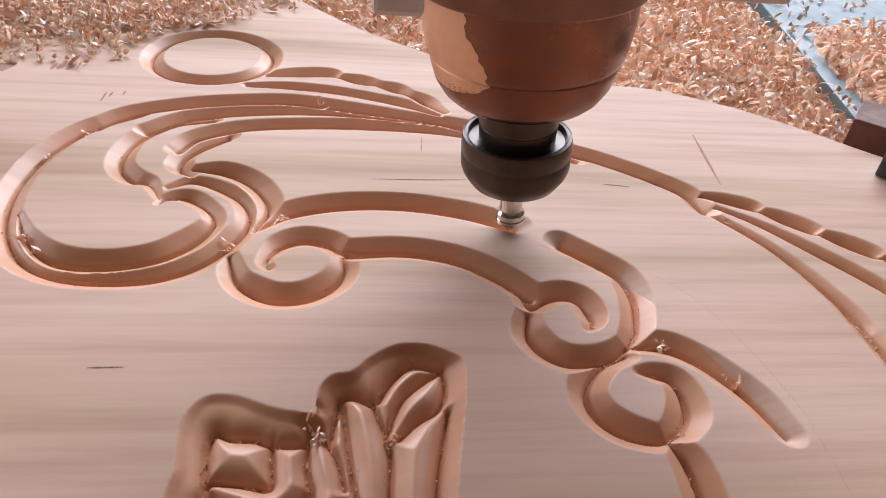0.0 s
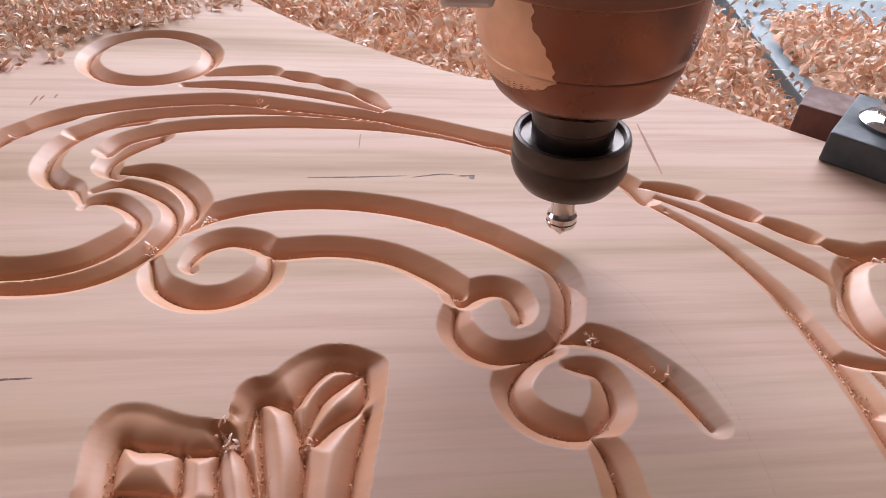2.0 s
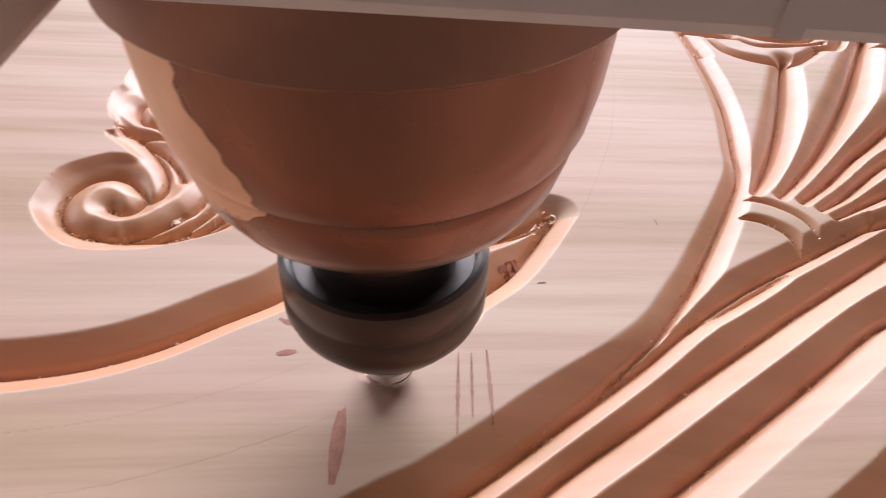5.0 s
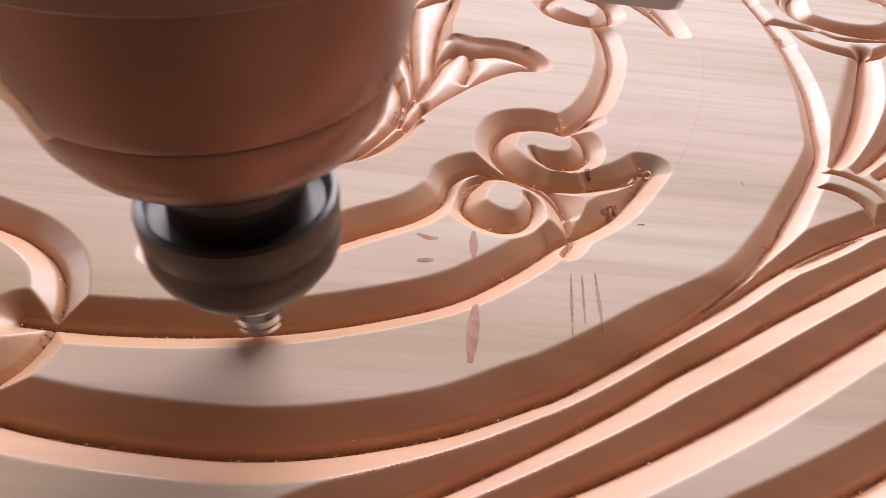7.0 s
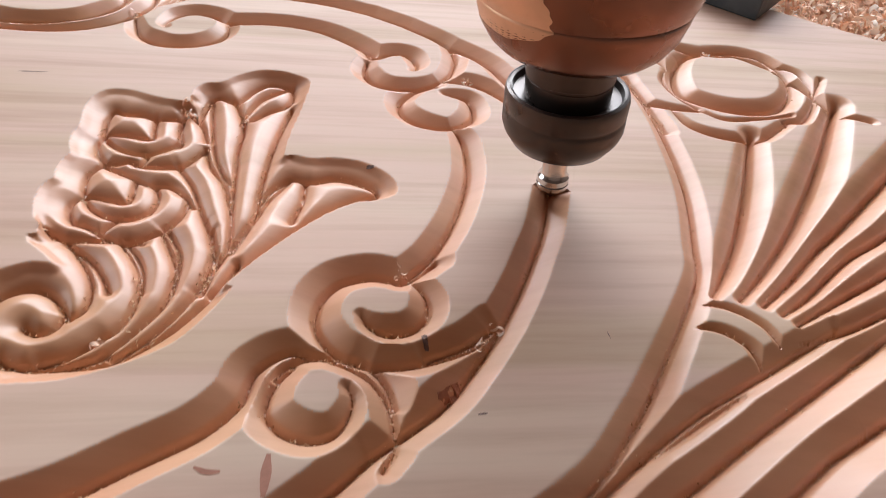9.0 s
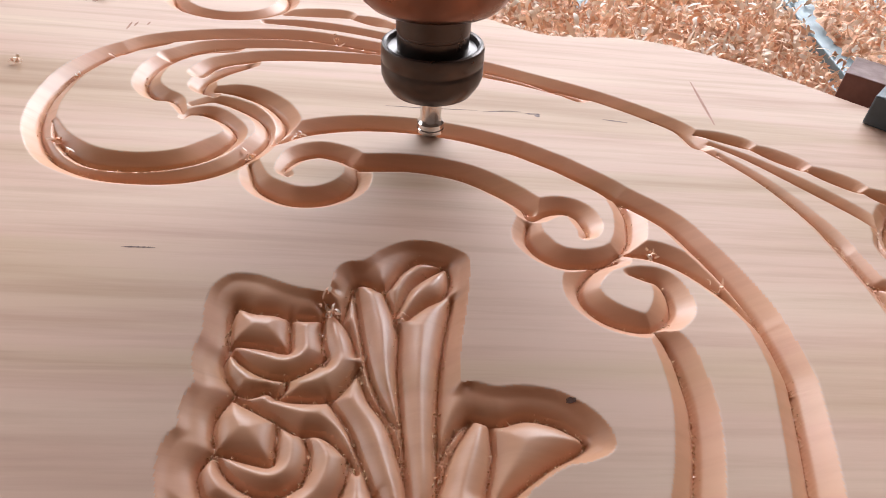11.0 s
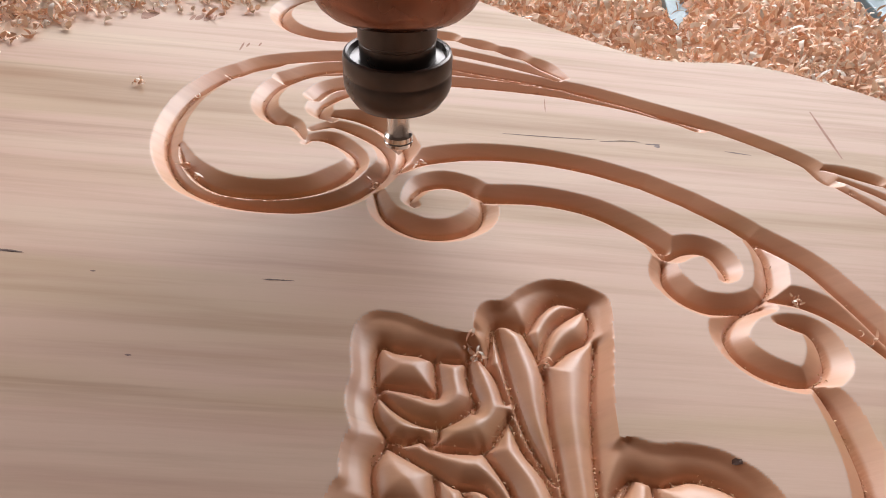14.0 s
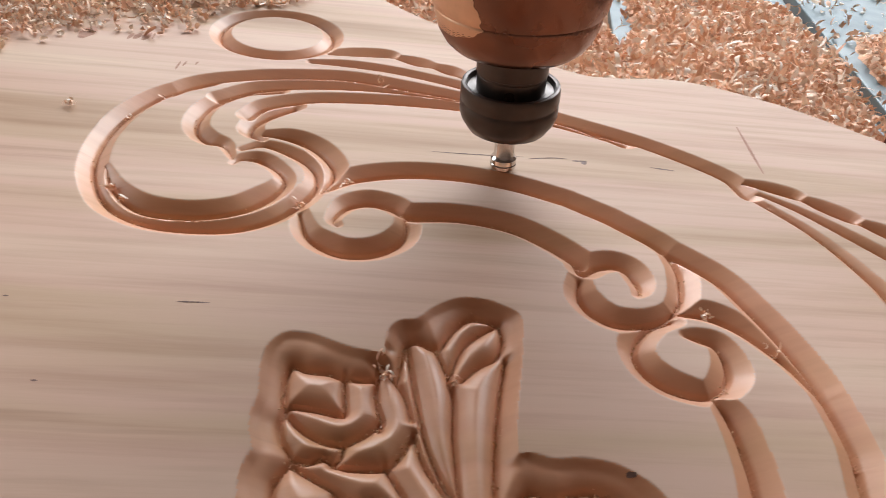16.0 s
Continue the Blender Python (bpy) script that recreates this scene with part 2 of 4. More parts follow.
groove("spiral_three_tail", 0.8, [(69, 146.5, 4), (78, 147.5, 6.5), (86, 143.5, 6.5), (93, 136.5, 6.5), (99, 128, 6.5), (103.3, 117, 5.5)])
groove("arch_lower", 0.8, [(104, 118, 7), (104.7, 106, 7), (103.9, 95, 7), (96.5, 63.5, 7), (91, 48.2, 7), (86.1, 35.8, 7), (79.5, 21.6, 7)], late=True)
groove("arch_foot", 0.8, [(79.5, 21.6, 7), (77.25, 21.65, 7), (76, 20.1, 7), (69, 14.5, 6.5), (60, 10, 6)])
groove("lower_outer", 0.8, [(79.5, 21.6, 7), (71.8, 8.4, 7), (63.1, -3.8, 7), (47.5, -17.4, 7)])
groove("lower_late", 0.8, [(47.5, -17.4, 7.3), (38.2, -27.3, 7.3), (24.8, -38.9, 7.3), (10.4, -46.5, 7.3), (-9.4, -54.1, 7.3), (-28.6, -58.6, 7.3), (-48.6, -61.1, 7.3), (-64.6, -61.6, 7.3)], late=True)
groove("spiral_one_low", 0.8, [(-53.7, 176.1, 4), (-49.8, 166.4, 5.6), (-43.7, 161.2, 6.8), (-36, 158.6, 6.9), (-27.2, 160.4, 6.9), (-20.3, 166.4, 6.8), (-17.6, 174, 5.8), (-18.6, 181.1, 4.5)])
groove("spiral_one_top", 0.8, [(-9.2, 183.5, 6), (-18.9, 183.8, 6.3), (-23.9, 186.9, 6.5), (-31.8, 188.3, 6.5), (-38.4, 184.7, 5.8), (-41.4, 178.8, 4.4), (-42.2, 174, 3.4), (-40.4, 171.4, 2.5)])
groove("spiral_two_low", 0.8, [(39, 157.5, 5), (38.3, 151.9, 6.1), (39.4, 147.6, 7), (42.9, 142.7, 7), (48.9, 139.6, 6.7), (57, 140.3, 6.1), (63.1, 143.1, 5.6), (67.2, 146.8, 5)])
groove("spiral_two_top", 0.8, [(38.6, 166.5, 6), (40.8, 162.3, 6.3), (45.8, 166.2, 6.5), (51.7, 168, 6.5), (56.4, 165.9, 6.5), (58.4, 160.6, 6.3), (58.3, 155.6, 4.4), (56.5, 152.3, 2.5)])
groove("spiral_three_low", 0.8, [(65.7, 143.2, 5), (58.7, 139.5, 6), (53.9, 133.5, 6.3), (51.9, 127.7, 6.5), (53.7, 121.2, 6.8), (58.8, 116.3, 6.8), (65.6, 113.8, 6), (70, 113.7, 5)])
groove("spiral_three_top", 0.8, [(68.1, 136.2, 2.5), (72.5, 135.8, 4.5), (77, 134.5, 5.5), (78.9, 129.7, 6.3), (78.4, 123.1, 7), (74.7, 117.4, 6), (70.2, 113.9, 4.5)])
groove("spiral_four_out", 0.8, [(62.8, 44.4, 6.5), (54.6, 36.6, 6.8), (50.8, 37.2, 7.1), (44.8, 37.6, 7.4), (37.5, 34.6, 7.5), (33.6, 29.1, 7.5), (32.5, 23.1, 7.5), (33.6, 17.5, 7.4), (38, 11.5, 7.3), (44.8, 7.9, 7.1), (51.5, 7.5, 6.8), (59.5, 8.8, 6), (70.7, 13.5, 5.3), (77.1, 18.8, 4.5)])
groove("spiral_four_in", 0.8, [(54.6, 37.2, 4), (59.2, 32.9, 5.1), (60.9, 27.8, 6), (59.8, 22.4, 6), (55.8, 18.4, 6), (50.2, 17.3, 5.8), (46, 19, 4.2), (43.9, 21.6, 2.5)])
groove("spiral_five_in", 0.8, [(29.3, 6.6, 6), (26.1, 2, 6.4), (24.6, -2.8, 6.9), (24.9, -7.2, 7), (28.5, -11.1, 7), (34.1, -13.3, 6.6), (39.3, -12.4, 5.7), (42.3, -8.7, 4.7), (43.4, -3.5, 3.6), (42, -0.4, 2.5)])
groove("spiral_five_out", 0.8, [(24.7, 0.6, 5), (26.8, 5.6, 6), (32.8, 9.5, 7), (40.8, 9.6, 7), (46.9, 7.4, 7), (51, 2, 7), (52.7, -4.2, 6.7)])
groove("fan_edge", 0.75, [(142.2, 168.6, 4), (147.4, 137.3, 5), (148.7, 110.1, 6), (146.8, 83.2, 6), (141.6, 57.4, 6), (136.5, 40.1, 6), (114.6, 3.1, 6.5), (106.9, -8, 6.5), (98.5, -19.1, 6.5), (87.1, -30.2, 7.5), (75.7, -39.9, 8.5), (64.6, -48.6, 9)])
groove("rim_one", 0.75, [(171.8, 26.2, 6.5), (150.5, 13.1, 6.5), (125.6, -2.2, 6.5), (106.5, -16.2, 7), (92.6, -27.6, 8.5), (74.2, -41.6, 9.5), (60.7, -52.2, 9.5), (48.6, -61.1, 9.5), (41, -65.5, 9.5), (24.2, -74.5, 9), (3.9, -81.5, 9), (-12.5, -84.8, 9), (-29, -85.6, 9), (-46.9, -85, 9), (-62.5, -83.1, 9)])
groove("rim_two", 0.75, [(226.9, 52.1, 9), (177, 18.8, 9), (140.2, -5.7, 9), (120.4, -19.5, 9), (104.4, -30.8, 9), (86.9, -43.6, 9), (72.8, -53.6, 9), (60.1, -63.4, 9), (40.3, -77, 9), (20, -89.7, 9), (-1, -101.5, 9)])
groove("rim_three", 0.75, [(218.9, 24.5, 9), (166.9, -5.5, 9), (152.5, -13.8, 9), (131.6, -29.2, 9), (113.5, -42.1, 9), (97.6, -53.5, 9), (83.4, -63.3, 9), (63, -76, 9), (42.1, -87.7, 9), (20.7, -98.7, 9)])
groove("rim_four", 0.75, [(194, -17.5, 9), (145, -52.1, 9), (134.1, -59.8, 9), (113.8, -72.7, 9), (93, -84.6, 9), (71.8, -95.8, 9)])
groove("arch_inner", 0.8, [(-17.3, 182.6, 7), (0.3, 185.4, 7), (17.7, 182.8, 7), (31.2, 175, 7), (41, 166, 7)])
groove("arch_third", 0.8, [(70, 114.5, 3), (73.6, 108, 6), (74.8, 98, 6.6), (74.1, 83.3, 6.6), (69, 63, 6.6), (62, 46.9, 6.6), (54.8, 37.2, 6.6)])
groove("fan_edge_top", 0.7, [(112.4, 220.2, 3), (130.1, 199, 4), (141.8, 172.9, 5), (147.5, 145.9, 5), (150.3, 122.4, 6)])
groove("fan_rib_a", 0.8, [(184.1, 123.9, 8), (172.3, 94.6, 10), (158.9, 66.3, 10), (147.7, 47.4, 8), (139.7, 35.9, 4)])
groove("fan_rib_b", 0.8, [(232.6, 154.9, 9), (204.7, 108.7, 12), (180.7, 74, 11), (162.1, 51, 8), (147.4, 34.7, 4)])
groove("fan_rib_c", 0.8, [(244, 119.1, 12), (201.3, 78.4, 11), (184.5, 63.3, 10), (168.2, 46.7, 8), (153.3, 32.9, 4)])
groove("fan_rib_d", 0.8, [(239.5, 95.6, 10), (211.4, 71.8, 9), (191.4, 58.1, 8), (170.5, 39.9, 7), (157.5, 29.8, 3.5)])
groove("fan_rib_e", 0.8, [(224.4, 69.7, 9), (201, 52.3, 8), (178.3, 38.2, 7), (160.4, 26.3, 3.5)])
groove("fan_rib_f", 0.8, [(210.2, 45.2, 9), (191.9, 35.2, 8), (172.2, 25.4, 7), (159.1, 20.6, 3.5)])
groove("fan_band_top", 0.8, [(133.7, 32.2, 2), (142.1, 31.1, 2.5), (149.5, 25.7, 2.5), (152.1, 18.3, 2.5), (151.5, 12.7, 2.5)])
groove("fan_band_low", 0.9, [(129.6, 23.7, 2), (137.6, 22.7, 3), (143.5, 17.8, 3.5), (144.9, 10.5, 4)])
groove("fan_leaf", 0.6, [(142.4, 6.5, 4), (130.9, -0.8, 7), (115.5, -11.1, 7), (103.2, -19.3, 5), (97.4, -23.6, 4)])
groove("oval_ring", 0.8, [(173.9, 183.9, 6.5), (167.3, 170.7, 8), (165.9, 153.8, 8.5), (175, 146.2, 8.5), (188.1, 143.7, 8.5), (203.4, 147.9, 8), (214.1, 159.9, 6.5), (218.8, 175.9, 6), (214.6, 189.9, 6), (204.5, 195.4, 6), (191.5, 194.3, 6), (179.4, 188.9, 6), (173.9, 183.9, 6.5)])
groove("right_upper", 0.8, [(114, 231.1, 3), (123.2, 229.1, 5.5), (132.1, 226, 6), (135.5, 223, 4), (142.6, 218.6, 6.5), (150.1, 213.4, 6.5), (153, 210.5, 4), (160.4, 206, 6.5), (167.5, 201, 6.5), (170.5, 198.3, 4), (177.3, 194, 6.5), (188.8, 191.8, 6.5), (201.2, 192, 6), (212.4, 184.1, 6.5), (214.1, 180.2, 4.5), (222.2, 166.6, 6.5), (227.9, 147.3, 6)])
groove("right_mid", 0.8, [(115.3, 224.4, 2), (131.2, 213.5, 3.5), (146.9, 198.1, 5), (160.9, 181.9, 5), (165, 172.3, 3)])
groove("right_low", 0.8, [(118.9, 214.8, 2), (130.1, 199, 3), (140.7, 176.8, 4.5), (145.1, 161.7, 5), (144.9, 150.8, 4)])
groove("right_bud", 0.8, [(146, 156.3, 3), (147.8, 143.6, 4.5), (156.7, 139.3, 4), (167.9, 138.4, 3)])
groove("right_bud_in", 0.8, [(165.6, 176.4, 2), (159.6, 161.9, 3), (161.6, 149.4, 3), (167.5, 140, 3)])
groove("right_petal", 0.8, [(156.2, 138, 2), (161, 126.6, 4), (171.8, 121.2, 5), (186, 121.5, 5), (202, 134.3, 4)])
groove("right_petal_in", 0.8, [(167.9, 138.4, 2), (177.1, 133, 2.5), (193.5, 136.5, 2.5), (206.8, 141.4, 3)])
groove("right_side", 0.8, [(200.5, 134.8, 3), (211.8, 139.6, 5), (224, 158.6, 4), (225.7, 178.3, 4), (216.7, 186.4, 4)])
groove("right_next", 0.8, [(234.2, 174.9, 3), (224.8, 158.7, 4), (227.1, 147, 4), (240.1, 140.8, 4)])
groove("strand_up", 0.8, [(-66.7, 310.1, 4), (-53.5, 314.4, 6.5), (-39.7, 316.9, 6.5), (-34.1, 314.5, 4), (-23.4, 311.6, 6.5), (-15.3, 309, 4.5), (-7.3, 305.9, 6.5), (-0.6, 301.4, 4.5), (6.8, 295.4, 6), (15.1, 285.4, 3)])
groove("strand_low", 0.8, [(-73.1, 297.3, 3), (-55.8, 299.6, 5), (-35.7, 298.7, 5), (-15.2, 294.4, 5), (0.1, 289.6, 5), (12.7, 282.9, 3)])
groove("side_scroll", 0.8, [(-94.5, -31.6, 6.5), (-82.3, -35.2, 6.5), (-72.7, -38.8, 6.5), (-64, -45.6, 6.5), (-59.4, -54.3, 6.5), (-58, -62.4, 6.5), (-58.9, -69.9, 6.5), (-61.5, -75.9, 6.5), (-66.7, -81.6, 6.5)])
groove("oval_medallion", 0.8, [(-95 + 27.5 * math.cos(a), 326 + 27.2 * math.sin(a), 6) for a in np.linspace(0, 2 * math.pi, 24)])



# The spray of roses and leaves: an outline at the face, and creases at the foot of every petal.
CREASES, OUTLINE = [], []


def crease(name, points):
    CREASES.append(spline(points, 0.8))


def outline(name, points):
    OUTLINE.append(spline(points, 0.8))


crease("rose_edge", [(-9.6, 97.1), (-11.9, 104.4), (-14.7, 108.9), (-18.8, 112.7), (-20.3, 109), (-27.6, 108.2), (-32, 109.4), (-37.8, 109.5), (-42.1, 110.6), (-43.1, 106.3), (-42.1, 100), (-41.2, 94.9), (-41.5, 91.1), (-39.8, 86.7), (-37.1, 82.9), (-37.3, 80.1), (-39.2, 74.7), (-38.4, 69.4), (-37.5, 65.8), (-39.3, 60.8), (-38.4, 57.3), (-35.9, 53.6), (-31.2, 51.9), (-25.8, 48.3)])
crease("bud", [(-28.2, 108.7), (-27, 101.6), (-26.7, 96.4), (-32.9, 97), (-39.9, 97.3), (-40.7, 95.9)])
crease("rose_inner", [(-40.5, 94.8), (-35.8, 90.7), (-30.5, 88), (-25.8, 87.5), (-22.8, 89.2), (-19.2, 92.6), (-17.4, 95.9)])
crease("rose_side", [(-19.6, 108.3), (-18.9, 101.7), (-17, 95.9), (-17.4, 93)])
crease("rose_split", [(-25.3, 87.4), (-25.6, 84), (-27, 81.7)])
crease("rose_foot", [(-36.9, 82.5), (-32.9, 81.6), (-29.2, 83.2), (-26.1, 81.7), (-22, 81.2), (-14.5, 82.3), (-11.1, 87.5), (-8.7, 92.9)])
crease("band", [(-36.3, 80.4), (-29.8, 77.2), (-25.3, 75), (-20.3, 72.2), (-14.4, 71.9), (-9.2, 67.9), (-6.1, 63.2)])
crease("lower_bud", [(-25.2, 74.6), (-24.5, 68.5), (-24.5, 63.7), (-28.3, 63.8), (-33.4, 64.9), (-36.8, 65.6)])
crease("lower_inner", [(-36.8, 64.7), (-33.6, 60.5), (-29.1, 57.2), (-24, 55.8), (-20.6, 56.7), (-17.6, 59.8), (-16.7, 63.2)])
crease("lower_side", [(-19, 71.9), (-17.1, 67.7), (-16.8, 63.2), (-17.7, 59.1)])
crease("lower_right", [(-8.2, 66.8), (-8.3, 61.6), (-9.4, 57.5), (-11.8, 53.5)])
crease("lower_split", [(-24, 55.8), (-25.7, 54), (-27.3, 51.1)])
crease("lower_foot", [(-25.9, 48.6), (-21.6, 46.9), (-17, 47.8), (-11.5, 52.5), (-9.1, 57.5)])
crease("lobe_foot", [(-38.8, 46.8), (-33.5, 46.2), (-28.5, 46.5), (-22.2, 46.9), (-15.7, 46.6)])
crease("blade_a", [(-34.5, 44.7), (-28.8, 40.9), (-24.6, 36.9), (-20.9, 31.7), (-18.8, 27.7)])
crease("blade_b", [(-19.5, 46.4), (-15.4, 41.4), (-12.6, 35.6), (-11.1, 28)])
crease("blade_c", [(-10.1, 51.9), (-6.4, 45.9), (-4.4, 39.7), (-3.9, 32.4), (-4, 28.3)])
crease("blade_d", [(-1.8, 58.4), (1.7, 50.4), (4.3, 42.5), (3.9, 32.8), (3.1, 28.6)])
crease("long_left", [(-14.9, 82.7), (-9.4, 74.7), (-5.6, 66.6), (-2.1, 58.3), (1, 51.2), (3.8, 42.5)])
crease("long_right", [(-8.9, 92.4), (-5.3, 83.6), (-0.1, 75.9), (3.9, 63.9), (6, 53.3), (6.3, 45), (4.2, 36.9), (1.7, 29.9)])
crease("tulip_left", [(-12.9, 122.5), (-9.1, 104.7), (-5.5, 90.4), (-1.6, 81.3), (1.8, 76)])
crease("tulip_mid", [(-5, 123.1), (-1.7, 114.7), (0.6, 105.7), (1, 93.3), (3.1, 75.7), (5, 60.3), (6.5, 52.4)])
crease("tulip_right", [(14.6, 120.5), (12.1, 101.8), (11.2, 85), (11.1, 72.3), (11.3, 60.7), (9.8, 52.6), (7.5, 44.7)])
crease("tulip_edge", [(-14.4, 108.9), (-14, 116.3), (-13.1, 123), (-9.3, 124.1), (-5.2, 122.2), (-3.6, 123.6), (-0.3, 131), (4.6, 136), (12.6, 135.5)])
crease("tulip_fold", [(-0.8, 113.1), (2.4, 124), (7.1, 130.1), (12.3, 134.8)])
crease("tulip_lip", [(2.2, 111.8), (6.7, 117.3), (11.9, 121.9), (13.9, 128.4), (13.3, 135.5)])
crease("wing_left", [(18.9, 79.1), (13.9, 68.5), (11.9, 60.7), (8.6, 51.4), (4.9, 40.2), (1.7, 29.9)])
crease("wing_edge", [(11.7, 67.3), (14.5, 74.6), (18.9, 79.6), (23.3, 79.1), (26.4, 78.9), (32.6, 81.1), (40.5, 79.6), (46, 74.8), (35.9, 67), (26, 57.7), (18.5, 47.3), (10.7, 36), (5.6, 28.7)])
crease("wing_fold", [(23.9, 78.7), (23.9, 69.2), (22, 59.2)])
crease("curl_b", [(-21.5, 47.1), (-15.4, 38.7), (-12.2, 30.5), (-11.6, 22.3), (-13.3, 15.6), (-15.7, 12.8), (-18.4, 9.3), (-22.2, 6.1), (-26.5, 4.6)])
crease("curl_c", [(-11.2, 50.4), (-6.6, 41.6), (-4.7, 34.8), (-4.8, 25.1), (-8.1, 17.3), (-12.3, 10), (-15.6, 6.5)])
crease("curl_d", [(1, 54), (2.8, 47), (3, 35.9), (0.6, 25.5), (-4.7, 14.7), (-11.4, 6.7)])
crease("curl_edge", [(10.4, 39.7), (5.8, 27.8), (-0.9, 16), (-8.9, 7.6), (-14.5, 4.9), (-22.5, 3.5), (-29.5, 3.1), (-35.1, 5.1)])
crease("curl_valley", [(-24.9, 18.2), (-27.9, 22.2), (-31.4, 25.7), (-36.2, 27.2), (-41.2, 25.3), (-44.2, 21.1), (-45.2, 16.3), (-44.4, 11.4), (-41.5, 7), (-35.8, 4), (-28.3, 3.4), (-21.2, 4.3), (-13, 7.5)])
crease("curl_inner", [(-26.1, 19.1), (-27.4, 14.8), (-30.3, 13.2), (-33.4, 14.5)])
crease("curl_left", [(-41.9, 48.8), (-34.9, 45.6), (-28.9, 38.9), (-24.6, 32.3), (-22.8, 27), (-22.7, 21.6), (-24.9, 18.2)])
outline("rose_rim", [(-40.9, 44.1), (-41.7, 48.2), (-43.9, 50.9), (-46.1, 55.3), (-47.1, 58.8), (-47.5, 63.5), (-46.7, 67.1), (-45.5, 68.6), (-46.4, 72.7), (-46.4, 77.8), (-45.5, 81.5), (-47.4, 86.4), (-48.3, 91.9), (-48, 97.7), (-49.6, 105.7), (-49.8, 113.2), (-47.2, 118.6), (-43.2, 120.3), (-38.4, 120), (-32.8, 118.1), (-27.4, 116.5), (-18.4, 115.3)])
outline("tulip_rim", [(-18.8, 121), (-18.3, 125.5), (-15.3, 129.2), (-11, 130.4), (-6.4, 136.1), (0.3, 141), (7.8, 142), (14, 139.9), (19.2, 135.7), (18.9, 123.5), (17.7, 110.6), (16.5, 100), (16.3, 87.3)])
outline("wing_rim", [(20.2, 88.3), (25, 87.2), (32.1, 88.3), (40.1, 87.4), (46.4, 83.9), (50.2, 79.8), (52, 75.3), (51.2, 71.1), (46, 67.9), (40, 66.3), (32.8, 60.9), (26.1, 53.6), (19.9, 45.6), (14.3, 37.5), (9.3, 29)])
outline("curl_rim", [(11.6, 28.7), (6.7, 17.9), (1.9, 10.2), (-4.6, 4.8), (-11.1, 1.2), (-18.9, -2), (-25.7, -3.1), (-32.5, -3.7), (-37.8, -2.5), (-43.4, 1.3), (-47.8, 6.5), (-50.3, 11), (-50.7, 15.9), (-50.2, 22), (-48.1, 27), (-42.5, 31.5), (-38.3, 33.7), (-33.1, 33.6)])
outline("lobe_rim", [(-33.1, 33.6), (-38, 38.1), (-41.9, 41.1), (-43.5, 44)])


def nearest(px, py, line):
    """Distance from each place to the nearest point of a line."""
    best = np.full(px.shape, 1e9, np.float32)
    for part_line in np.array_split(line, max(1, len(line) // 40)):
        d = (px[..., None] - part_line[:, 0]) ** 2 + (py[..., None] - part_line[:, 1]) ** 2
        best = np.minimum(best, d.min(-1))
    return np.sqrt(best)


def carve_spray():
    """Walls fall from the outline to the first crease; between creases stand ridged petals. Returns the cells of each petal."""
    rim = np.vstack(OUTLINE)[:, :2].astype(np.float32)
    lines = np.vstack(CREASES)[:, :2].astype(np.float32)
    i0, i1 = int((rim[:, 0].min() - X0) / CELL) - 2, int((rim[:, 0].max() - X0) / CELL) + 4
    j0, j1 = int((rim[:, 1].min() - Y0) / CELL) - 2, int((rim[:, 1].max() - Y0) / CELL) + 4
    px, py = np.meshgrid((X0 + CELL * np.arange(i0, i1)).astype(np.float32), (Y0 + CELL * np.arange(j0, j1)).astype(np.float32))
    inside = np.zeros(px.shape, bool)
    for (ax, ay), (bx, by) in zip(rim, np.roll(rim, -1, 0)):
        if ay != by:
            inside ^= ((ay > py) != (by > py)) & (px < (bx - ax) * (py - ay) / (by - ay) + ax)
    to_rim, to_line = nearest(px, py, rim), nearest(px, py, lines)
    deep = 5.0
    wall = -deep * to_rim / (to_rim + to_line + 0.01)
    ridge = -deep + 4.3 * (1 - np.exp(-to_line / 3.2))
    cut = np.where(inside, np.minimum(np.maximum(wall, ridge), 0), 0)
    for axis in (0, 1):
        cut = np.where(inside, 0.25 * np.roll(cut, 1, axis) + 0.5 * cut + 0.25 * np.roll(cut, -1, axis), 0)
    cut = np.where(inside, cut - 1.5 * np.clip(1 - to_line / 1.0, 0, 1), 0)
    for field in (relief, before):
        np.minimum(field[j0:j1, i0:i1], cut, out=field[j0:j1, i0:i1])
    VALLEYS.extend((x, y, deep) for x, y in np.repeat(lines, 2, 0))
    body = inside & (to_line > 0.75)
    label = np.where(body, np.arange(1, body.size + 1).reshape(body.shape), 0)
    while True:
        spread = label.copy()
        for axis, way in ((0, 1), (0, -1), (1, 1), (1, -1)):
            spread = np.maximum(spread, np.roll(label, way, axis))
        spread = np.where(body, spread, 0)
        if (spread == label).all():
            break
        label = spread
    cells = np.zeros((NY, NX), np.int64)
    count = 0
    for k in np.unique(label)[1:]:
        where = label == k
        if where.sum() * CELL * CELL > 14 and to_rim[where].min() > 1.2:
            count += 1
            cells[j0:j1, i0:i1][where] = count
    return cells


PETAL_CELLS = carve_spray()

EDGE = spline([(-330, 481), (-200, 481), (-110, 446), (-68, 412), (-30, 375), (14, 344), (52, 322), (72, 320), (110, 327), (150, 314), (180, 295), (209, 272), (260, 237), (338, 195)], 4.0)


def edge_y(x):
    return np.interp(x, EDGE[:, 0], EDGE[:, 1])


